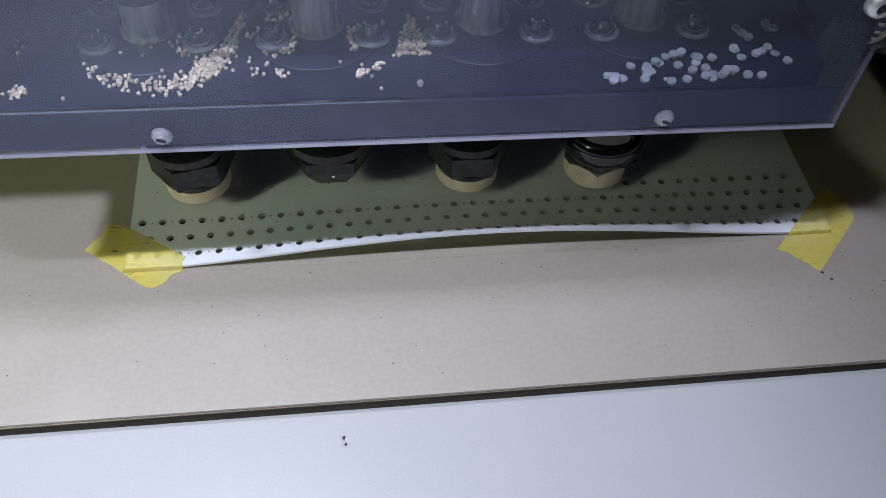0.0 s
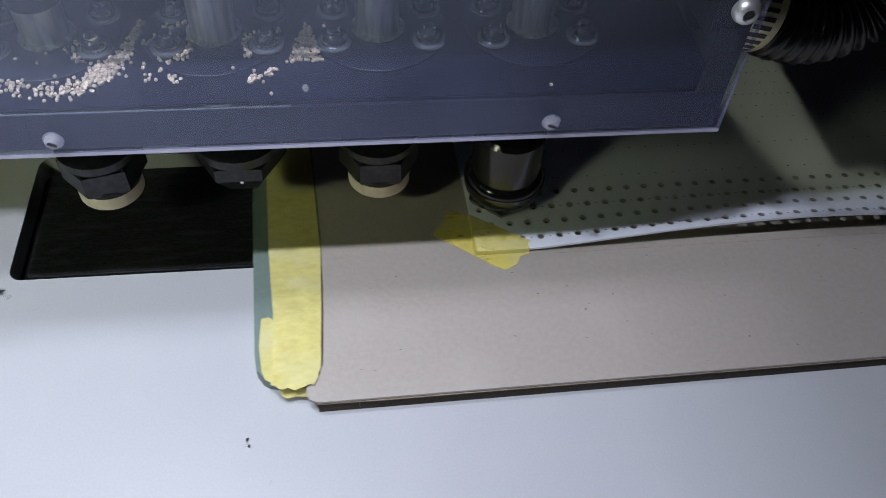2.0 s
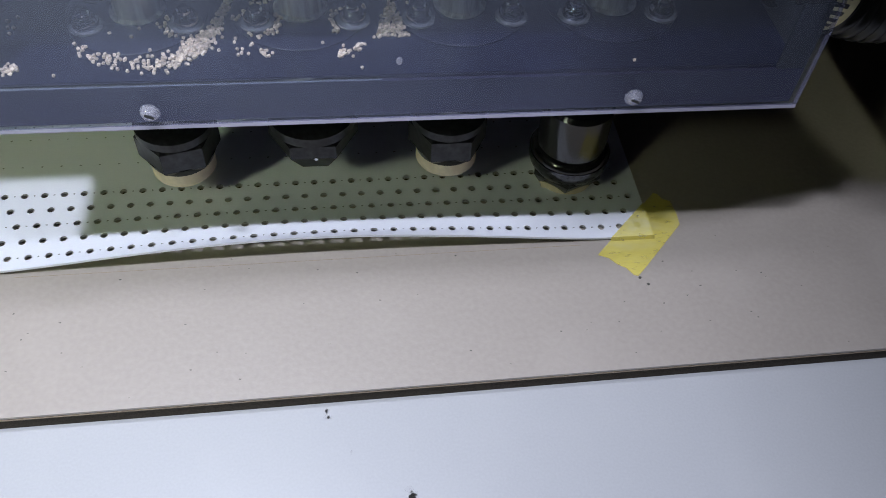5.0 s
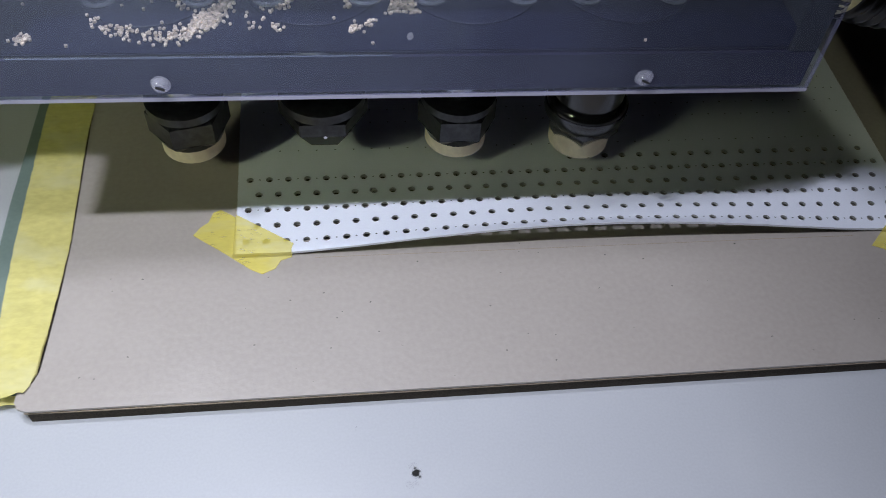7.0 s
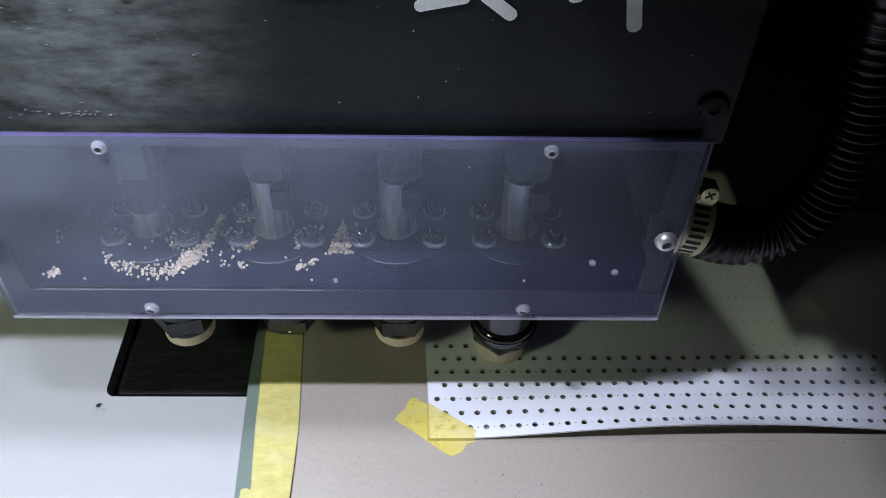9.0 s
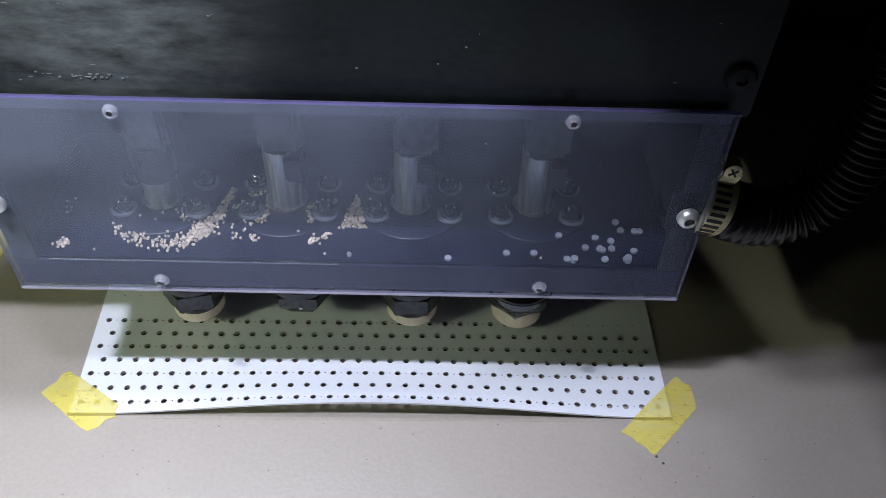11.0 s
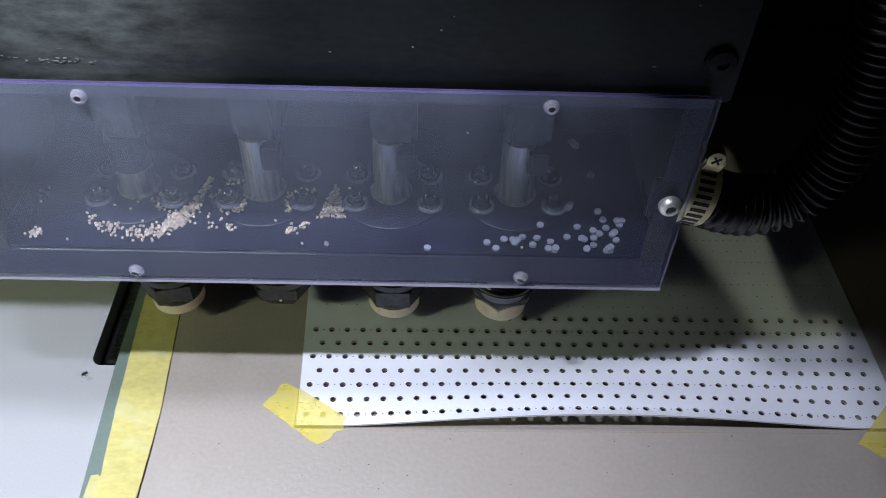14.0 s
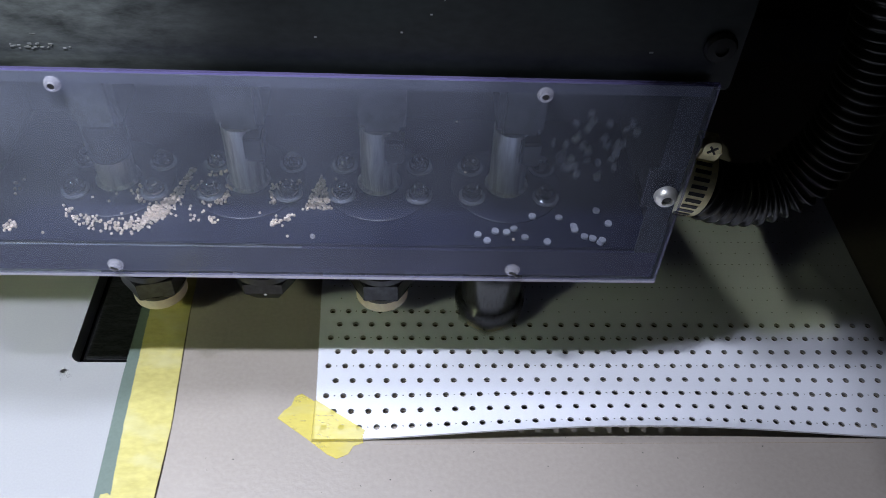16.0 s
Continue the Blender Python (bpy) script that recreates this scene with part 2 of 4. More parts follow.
# ---- mesh helpers ----
def box(bm, x0, y0, z0, x1, y1, z1, bevel=0.0, seg=2):
    v = [bm.verts.new((x, y, z)) for z in (z0, z1) for y in (y0, y1) for x in (x0, x1)]
    fs = [bm.faces.new([v[i] for i in f]) for f in ((0, 2, 3, 1), (4, 5, 7, 6), (0, 1, 5, 4), (2, 6, 7, 3), (0, 4, 6, 2), (1, 3, 7, 5))]
    if bevel:
        es = {e for f in fs for e in f.edges}
        bmesh.ops.bevel(bm, geom=list(es), offset=bevel, segments=seg, affect="EDGES")
    return bm


def outline(bm, pts, z0, z1):
    """A flat plate with the given outline, from z0 to z1."""
    lo = [bm.verts.new((x, y, z0)) for x, y in pts]
    hi = [bm.verts.new((x, y, z1)) for x, y in pts]
    bm.faces.new(lo[::-1])
    bm.faces.new(hi)
    n = len(pts)
    for i in range(n):
        bm.faces.new((lo[i], lo[(i + 1) % n], hi[(i + 1) % n], hi[i]))
    return bm


def lathe(bm, prof, sides=32, axis="Z", m=Matrix(), phase=0.0):
    """A turned body from (radius, height) pairs, closed at both ends."""
    rings = []
    for r, h in prof:
        ring = []
        for i in range(sides):
            a = 2 * math.pi * (i + phase) / sides
            p = (r * math.cos(a), r * math.sin(a), h)
            if axis == "X":
                p = (h, p[0], p[1])
            elif axis == "Y":
                p = (p[0], -h, p[1])
            ring.append(bm.verts.new(m @ Vector(p)))
        rings.append(ring)
    for a, b in zip(rings, rings[1:]):
        for i in range(sides):
            bm.faces.new((a[i], a[(i + 1) % sides], b[(i + 1) % sides], b[i]))
    bm.faces.new(rings[0][::-1])
    bm.faces.new(rings[-1])
    return bm


def rounded(x0, y0, x1, y1, r, n=6):
    pts = []
    for cx, cy, a0 in ((x1 - r, y0 + r, -90), (x1 - r, y1 - r, 0), (x0 + r, y1 - r, 90), (x0 + r, y0 + r, 180)):
        for i in range(n + 1):
            a = radians(a0 + 90 * i / n)
            pts.append((cx + r * math.cos(a), cy + r * math.sin(a)))
    return pts


def finish(name, bm, mat, smooth=False):
    bmesh.ops.recalc_face_normals(bm, faces=bm.faces)
    me = bpy.data.meshes.new(name)
    bm.to_mesh(me)
    bm.free()
    for one in mat if isinstance(mat, (list, tuple)) else (mat,):
        me.materials.append(one)
    if smooth:
        for p in me.polygons:
            p.use_smooth = True
        me.set_sharp_from_angle(angle=radians(35))
    return me


def thing(name, label, category, at=(0, 0, 0), group="", kind=""):
    ob = new(name)
    ob.location = at
    ob.empty_display_size = 0.01
    return tagged(ob, label, category, group, kind)


def part(name, bm, mat, parent, label="", at=(0, 0, 0), smooth=False):
    ob = new(name, finish(name, bm, mat, smooth))
    ob.parent, ob.location = parent, at
    return tagged(ob, label)


def whole(name, bm, mat, label, category, at=(0, 0, 0), smooth=False, group="", kind=""):
    ob = new(name, finish(name, bm, mat, smooth))
    ob.location = at
    return tagged(ob, label, category, group, kind)


# ---- setting ----
PIT_X0, PIT_Y0, PIT_X1, PIT_Y1 = -0.057, 0.021, 0.300, 0.100


def make_bed():
    """The white table with its rounded opening under the tools."""
    X0, Y0, X1, Y1 = -1.2, -0.9, 1.6, 1.3
    hole = rounded(PIT_X0, PIT_Y0, PIT_X1, PIT_Y1, 0.006)
    outer = []
    cx, cy = (PIT_X0 + PIT_X1) / 2, (PIT_Y0 + PIT_Y1) / 2
    verts, faces = [], []
    n = len(hole)
    for x, y in hole:
        u, v = 2 * (x - cx) / (PIT_X1 - PIT_X0), 2 * (y - cy) / (PIT_Y1 - PIT_Y0)
        k = 1 / max(abs(u), abs(v))
        outer.append(((X0 + X1) / 2 + u * k * (X1 - X0) / 2, (Y0 + Y1) / 2 + v * k * (Y1 - Y0) / 2))
    for z in (0.0, -0.012):
        verts += [(x, y, z) for x, y in hole] + [(x, y, z) for x, y in outer]
    for i in range(n):
        j = (i + 1) % n
        faces += [(i, j, n + j, n + i), (2 * n + i, 3 * n + i, 3 * n + j, 2 * n + j), (i, 2 * n + i, 2 * n + j, j), (n + i, n + j, 3 * n + j, 3 * n + i)]
    me = bpy.data.meshes.new("ground")
    me.from_pydata(verts, [], faces)
    me.materials.append(BED)
    ob = tagged(new("machine_bed", me), "white enamelled machine bed with a rounded opening", "machine bed", kind="structure")
    return ob


make_bed()
whole("pit_floor", box(bmesh.new(), PIT_X0 - 0.02, PIT_Y0 - 0.02, -0.030, PIT_X1 + 0.02, PIT_Y1 + 0.02, -0.0125), PIT, "black steel floor of the bed opening", "machine part", kind="structure")
whole("cutting_plate", box(bmesh.new(), PIT_X0 + 0.006, PIT_Y0 + 0.005, -0.0123, PIT_X1 - 0.006, PIT_Y1 - 0.005, -0.004, 0.0008), PAD, "brushed black cutting plate lying in the bed opening", "plate")


def make_room():
    for name, a in (("wall_front", (-2.5, -2.6, -1.0, 2.8, -2.5, 2.4)), ("wall_back", (-2.5, 2.5, -1.0, 2.8, 2.6, 2.4)), ("wall_left", (-2.6, -2.5, -1.0, -2.5, 2.5, 2.4)), ("wall_right", (2.8, -2.5, -1.0, 2.9, 2.5, 2.4)), ("ceiling", (-2.5, -2.5, 2.4, 2.8, 2.5, 2.5)), ("floor", (-2.5, -2.5, -1.1, 2.8, 2.5, -1.0))):
        whole(name, box(bmesh.new(), *a), ROOM, "dim plain workshop surface", "wall", kind="structure")


make_room()


def smudge(x, y, r, seed):
    rnd = random.Random(seed)
    bm = bmesh.new()
    for k in range(9):
        cx, cy, rr = x + rnd.gauss(0, 0.40) * r, y + rnd.gauss(0, 0.6) * r, r * rnd.uniform(0.25, 0.75)
        outline(bm, [(cx + rr * rnd.uniform(0.6, 1.1) * math.cos(a * 0.785), cy + rr * rnd.uniform(0.5, 1.0) * math.sin(a * 0.785)) for a in range(8)], 0.00005 + k * 0.000004, 0.00007 + k * 0.000004)
    return whole("smudge", bm, SMUDGE, "dried oil smudge on the white bed", "stain", kind="stuff")


smudge(-0.058, 0.013, 0.0040, 3)
smudge(0.055, -0.069, 0.0022, 4)
smudge(0.065, -0.087, 0.0006, 5)
smudge(0.087, -0.108, 0.0034, 6)


# ---- punching head ----
TOOL_X = (-0.007, 0.054, 0.116, 0.177)
TOOL_Y = 0.0505
GUIDE_Y = 0.043
COVER = (-0.067, 0.2445, 0.1003, 0.2105)

head = thing("punching_head", "black painted punching head with a clear chip box", "machine head", (0, 0, 0))


def make_head():
    x0, x1 = -0.150, 0.2515
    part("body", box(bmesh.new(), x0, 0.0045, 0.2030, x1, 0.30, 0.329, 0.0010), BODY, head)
    rnd = random.Random(21)
    bm = bmesh.new()
    # thin pale slivers: scuffs, with bright glint streaks put in as colour
    for k in range(90):
        x, z = -0.07 + abs(rnd.gauss(0, 0.05)), rnd.uniform(0.213, 0.31)
        w, h = rnd.uniform(0.0003, 0.0022), rnd.uniform(0.00008, 0.00030)
        box(bm, x, 0.00435, z, x + w, 0.0047, z + h)
    for k in range(60):
        x, z, r = rnd.gauss(-0.005, 0.006) if k < 26 else rnd.uniform(-0.07, 0.24), 0.2145 + abs(rnd.gauss(0, 0.0012)) if k < 26 else rnd.uniform(0.212, 0.30), rnd.uniform(0.0002, 0.0006)
        box(bm, x, 0.0042, z, x + r * rnd.uniform(0.8, 3), 0.0047, z + r)
    tagged(part("scuff", bm, PAINT_GREY, head, "fine pale scuffs, painted glints and crumbs on the black paint"), kind="stuff")
    part("tray", box(bmesh.new(), COVER[0] + 0.004, 0.0020, 0.1130, COVER[1] - 0.004, 0.094, 0.1180, 0.0004), FLOOR_BLUE, head, "dark blue chip tray")
    part("back_wall", box(bmesh.new(), COVER[0] + 0.002, 0.0945, 0.1128, COVER[1] - 0.002, 0.1005, 0.2028), INNER, head)
    part("side_wall", box(bmesh.new(), COVER[0] + 0.0005, 0.0022, 0.1128, COVER[0] + 0.0038, 0.094, 0.2028), INNER, head)
    part("side_wall", box(bmesh.new(), COVER[1] - 0.0038, 0.0022, 0.1128, COVER[1] - 0.0005, 0.094, 0.2028), INNER, head)
    part("tray_lip", box(bmesh.new(), COVER[0] + 0.016, 0.0004, 0.1168, COVER[0] + 0.150, 0.0018, 0.1178, 0.0002), STEEL, head, "bright worn edge of the tray")
    part("skirt", box(bmesh.new(), COVER[0] + 0.001, 0.0004, 0.1006, COVER[1] - 0.0012, 0.0018, 0.1166), SKIRT, head, "violet-grey skirt plate below the tray")
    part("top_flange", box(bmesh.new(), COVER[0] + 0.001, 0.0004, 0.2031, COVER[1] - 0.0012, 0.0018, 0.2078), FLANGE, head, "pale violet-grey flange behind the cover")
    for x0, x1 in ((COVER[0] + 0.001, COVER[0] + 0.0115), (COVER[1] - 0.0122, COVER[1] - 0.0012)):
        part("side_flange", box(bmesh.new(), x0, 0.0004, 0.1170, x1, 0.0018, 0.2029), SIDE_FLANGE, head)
    drop = bmesh.new()
    bmesh.ops.create_uvsphere(drop, u_segments=16, v_segments=10, radius=0.0012, matrix=Matrix.Diagonal((1, 0.5, 1.35, 1)))
    part("droplet", drop, NYLON, head, "clear droplet on the cover", (0.0890, -0.0036, 0.1285), True)
    part("under_plate", box(bmesh.new(), COVER[0] + 0.010, 0.0060, 0.1002, COVER[1] - 0.010, 0.0940, 0.1128), FLOOR_BLUE, head)


make_head()


def make_cover():
    x0, x1, z0, z1 = COVER
    bm = bmesh.new()
    box(bm, x0, -0.0032, z0, x1, -0.0006, z1)
    bmesh.ops.bisect_plane(bm, geom=list(bm.verts) + list(bm.edges) + list(bm.faces), plane_co=(0, 0, z0 + 0.0017), plane_no=(0, 0, 1))
    bm.normal_update()
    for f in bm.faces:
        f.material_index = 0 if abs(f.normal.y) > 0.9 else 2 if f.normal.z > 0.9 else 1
        # low strip of the front face, painted as the lit bottom edge
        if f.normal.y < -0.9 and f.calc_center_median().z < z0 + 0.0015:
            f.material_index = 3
    ob = part("cover", bm, [ACRYLIC, EDGE, TOP_EDGE, LIT_EDGE], head, "dusty clear acrylic cover with a bluish tint")
    ob.visible_shadow = False
    for x, z in ((0.0005, 0.1085), (0.1775, 0.1085), (0.0015, 0.2055), (0.180, 0.2055)):
        make_screw(head, x, z, 0.0030 if z < 0.15 else 0.0031, NYLON)
    for x, z in ((0.2365, 0.156), (-0.0600, 0.156)):
        make_screw(head, x, z, 0.0049, SATIN)
        part("washer_pad", box(bmesh.new(), x - 0.008, 0.0003, z - 0.011, x + 0.0042, 0.0020, z + 0.011, 0.0005), BLACK, head)
    for x, z in ((0.2425, 0.2225), (-0.088, 0.222)):
        part("body_screw", lathe(bmesh.new(), [(0.0062, 0.0), (0.0062, 0.0008), (0.0052, 0.0022), (0.0024, 0.0024), (0.0023, 0.0012)], 24, "Y"), SCREW_BLACK, head, "black socket screw", (x, 0.0039, z), True)


def make_screw(parent, x, z, r, mat):
    """A button-head socket screw that stands off the cover's front."""
    s = part("screw", lathe(bmesh.new(), [(r, 0.0), (r, r * 0.25), (r * 0.86, r * 0.62), (r * 0.55, r * 0.85), (r * 0.48, r * 0.86), (r * 0.46, r * 0.4)], 24, "Y"), mat, parent, "bright button-head socket screw", (x, -0.0033, z), True)
    if r == 0.0030:
        bm = box(bmesh.new(), -0.0017, -0.0029, -0.00035, 0.0017, -0.0022, 0.00035)
        bmesh.ops.rotate(bm, verts=bm.verts, cent=(0, 0, 0), matrix=Matrix.Rotation(radians(25), 3, "Y"))
        part("slot", bm, BLACK, s)
        part("washer", lathe(bmesh.new(), [(0.0036, -0.0002), (0.0036, 0.0003)], 20, "Y"), NYLON, s)
    else:
        part("socket", lathe(bmesh.new(), [(r * 0.42, 0), (r * 0.42, 0.0004)], 6, "Y"), BLACK, s, "", (0, -r * 0.55, 0))
    return s


make_cover()


def make_chamber():
    """Spindle guides and nuts that stand in the chip box."""
    for k, x in enumerate(TOOL_X):
        at = Matrix.Translation((x, GUIDE_Y, 0))
        part("flange", lathe(bmesh.new(), [(0.0265, 0.1181), (0.0265, 0.1186), (0.0258, 0.1190), (0.008, 0.1190)], 48, m=at), FLOOR_BLUE, head, smooth=True)
        top = 0.1340 if k == 0 else 0.1540
        part("guide", lathe(bmesh.new(), [(0.0104, 0.1190), (0.0104, 0.1195), (0.0086, 0.1202), (0.0086, top)], 32, m=at), GUIDE, head, "worn steel spindle guide", smooth=True)
        if k == 0:
            part("guide_cap", lathe(bmesh.new(), [(0.0092, top + 0.0001), (0.0096, top + 0.0010), (0.0096, 0.1500), (0.0088, 0.1512), (0.0086, 0.1540)], 32, m=at), BLACK, head, "black cap on the spindle guide", smooth=True)
        part("guide_block", box(bmesh.new(), x - 0.0085, GUIDE_Y - 0.0098, 0.1542, x + 0.0125, GUIDE_Y + 0.02, 0.2029, 0.003), BLOCK, head, "grey guide block")
        if k:
            part("guide_clip", box(bmesh.new(), x + 0.0030, GUIDE_Y - 0.0125, 0.1400, x + 0.0120, GUIDE_Y - 0.0025, 0.1535, 0.0012), BLACK, head, "black clip beside the spindle guide")
    for x in (-0.024, 0.012, 0.038, 0.074, 0.099, 0.135, 0.160, 0.195):
        for y in (0.0330, 0.0535):
            n = part("nut", lathe(bmesh.new(), [(0.0064, 0), (0.0066, 0.0004), (0.0064, 0.0009), (0.0050, 0.0010)], 28), NUT_STEEL, head, "washer and hexagon nut", (x, y, 0.1191), True)
            part("nut_body", lathe(bmesh.new(), [(0.0047, 0.0010), (0.0049, 0.0014), (0.0048, 0.0034), (0.0040, 0.0046)], 24), DOME, n, "dark domed nut", smooth=True)
            part("stud", lathe(bmesh.new(), [(0.0026, 0.0046), (0.0026, 0.0066), (0.0020, 0.0072)], 14), STEEL, n, smooth=True)


make_chamber()


def make_hose():
    ctrl = [(0.259, 0.040, 0.128), (0.279, 0.041, 0.118), (0.298, 0.043, 0.1145), (0.314, 0.045, 0.120), (0.3245, 0.045, 0.134), (0.330, 0.045, 0.156), (0.3305, 0.045, 0.182), (0.328, 0.045, 0.204), (0.323, 0.045, 0.228), (0.316, 0.046, 0.290), (0.314, 0.046, 0.380)]
    pts = []
    P = [Vector(c) for c in ctrl]
    P = [P[0] * 2 - P[1], *P, P[-1] * 2 - P[-2]]
    for i in range(1, len(P) - 2):
        for s in range(30):
            u = s / 30
            a, b, c, d = P[i - 1 : i + 3]
            pts.append(0.5 * ((2 * b) + (c - a) * u + (2 * a - 5 * b + 4 * c - d) * u * u + (3 * b - a - 3 * c + d) * u ** 3))
    length = 0.0
    verts, faces, N = [], [], 28
    for k, p in enumerate(pts):
        if k:
            length += (p - pts[k - 1]).length
        tan = (pts[min(k + 1, len(pts) - 1)] - pts[max(k - 1, 0)]).normalized()
        up = Vector((0, 1, 0))
        side = tan.cross(up).normalized()
        up = side.cross(tan)
        for i in range(N):
            a = 2 * math.pi * i / N
            r = 0.0142 + 0.0016 * math.sin(2 * math.pi * length / 0.0053)
            verts.append(p + side * r * math.cos(a) + up * r * math.sin(a))
    for k in range(len(pts) - 1):
        for i in range(N):
            j = (i + 1) % N
            faces.append((k * N + i, k * N + j, (k + 1) * N + j, (k + 1) * N + i))
    me = bpy.data.meshes.new("hose")
    me.from_pydata([tuple(v) for v in verts], [], faces)
    me.materials.append(HOSE)
    for p in me.polygons:
        p.use_smooth = True
    h = thing("suction_hose", "black ribbed suction hose clamped on the chip box", "hose")
    ob = new("tube", me)
    ob.parent = h
    tilt = Matrix.Translation((0.2545, 0.040, 0.1305)) @ pose(0, 0, 0, 0, 13, 0)
    part("spigot", lathe(bmesh.new(), [(0.0142, -0.012), (0.0142, 0.010)], 32, "X", tilt), BLACK, h, smooth=True)
    band = part("clamp_band", lathe(bmesh.new(), [(0.0150, -0.002), (0.0186, -0.002), (0.0190, -0.001), (0.0190, 0.0125), (0.0186, 0.0135), (0.0150, 0.0135)], 40, "X", tilt), ZINC, h, "yellow zinc-plated worm-drive clamp", smooth=True)
    for i in range(11):
        a = radians(32 + i * 11)
        bm = bmesh.new()
        box(bm, 0.0020, -0.0009, 0.0188, 0.0098, 0.0009, 0.01925)
        bmesh.ops.transform(bm, matrix=tilt @ Matrix.Rotation(a, 4, "X"), verts=bm.verts)
        part("slot", bm, BLACK, band)
    bm = bmesh.new()
    box(bm, 0.0005, -0.0055, 0.0186, 0.0110, 0.0065, 0.0262, 0.001)
    bmesh.ops.transform(bm, matrix=tilt @ Matrix.Rotation(radians(12), 4, "X"), verts=bm.verts)
    part("clamp_housing", bm, ZINC, band)
    s = part("clamp_screw", lathe(bmesh.new(), [(0.0046, 0), (0.0048, 0.002), (0.0042, 0.0042), (0.0030, 0.0046)], 20, "Y", tilt @ pose(0.005, -0.0065, 0.0250)), ZINC, band, smooth=True)
    for q in (0, 90):
        bm = bmesh.new()
        box(bm, -0.0026, -0.0050, -0.0005, 0.0026, -0.0044, 0.0005)
        bmesh.ops.transform(bm, matrix=tilt @ pose(0.005, -0.0065, 0.0250, 0, 45 + q, 0), verts=bm.verts)
        part("cross_slot", bm, BLACK, s)


make_hose()


def make_light_blockers():
    """Unseen black blocks added to shade the bed, and the column behind the head."""
    whole("upper_housing", box(bmesh.new(), 0.0950, -0.0600, 0.45, 1.2, 0.9, 0.80, 0.01), DARK_BROWN, "unseen black block over the bed, added to shade its right", "machine part", kind="structure")
    whole("side_housing", outline(bmesh.new(), [(0.150, -0.0625), (0.182, -0.0620), (0.400, -0.0285), (1.2, 0.030), (1.2, 0.9), (0.150, 0.9)], 0.330, 0.449), DARK_BROWN, "unseen black block added to shade the sheet at the right", "machine part", kind="structure")
    bm = box(bmesh.new(), 0.4290, -0.2056, 0.300, 1.2, 0.0300, 0.304)
    box(bm, 0.52, -0.2056, 0.3041, 1.2, -0.0540, 0.449)
    box(bm, 0.3000, -0.1050, 0.3000, 0.4289, 0.0300, 0.3040)
    whole("corner_housing", bm, DARK_BROWN, "unseen black corner block with a thin lip, added to block light", "machine part", kind="structure")
    bm = box(bmesh.new(), 0.4440, -0.2224, 0.300, 1.2, -0.2060, 0.304)
    box(bm, 0.24, -0.52, 0.300, 1.2, -0.2225, 0.304)
    box(bm, 0.52, -0.52, 0.3041, 1.2, -0.2060, 0.449)
    whole("front_housing", bm, DARK_BROWN, "unseen black front block with a thin lip, added to block light", "machine part", kind="structure")
    # added out of view: narrows the beam that falls on the sheet
    bm = outline(bmesh.new(), [(0.24, -0.40), (0.469, -0.40), (0.417, -0.23), (0.24, -0.23)], 0.450, 0.455)
    box(bm, 0.24, -0.40, 0.4551, 0.26, -0.23, 0.80)
    whole("lamp_guard", bm, DARK_BROWN, "unseen black plate added to trim the right lamp's beam", "machine part", kind="structure")
    whole("column", box(bmesh.new(), -0.35, 0.40, 0.0005, 1.2, 0.9, 0.4495), DARK_BROWN, "black machine column behind the head", "machine part", kind="structure")


make_light_blockers()


def make_lettering():
    """Parts of painted strokes on the black front, unreadable at this cut."""
    g = thing("painted_strokes", "white painted brush strokes on the black front", "lettering")
    for x, z, w, h, a in ((0.135, 0.266, 0.020, 0.0045, 12), (0.155, 0.265, 0.016, 0.005, -38), (0.182, 0.269, 0.006, 0.005, 10), (0.2035, 0.264, 0.0055, 0.018, 10), (0.024, 0.268, 0.005, 0.004, 0), (0.090, 0.269, 0.022, 0.003, 0)):
        bm = bmesh.new()
        outline(bm, rounded(-w / 2, -h / 2, w / 2, h / 2, min(w, h) * 0.48, 5), 0, 0.0004)
        bmesh.ops.transform(bm, matrix=pose(x, 0.0039, z, 90, 0, 0) @ pose(0, 0, 0, 0, 0, a), verts=bm.verts)
        part("stroke", bm, PAINT, g)


make_lettering()


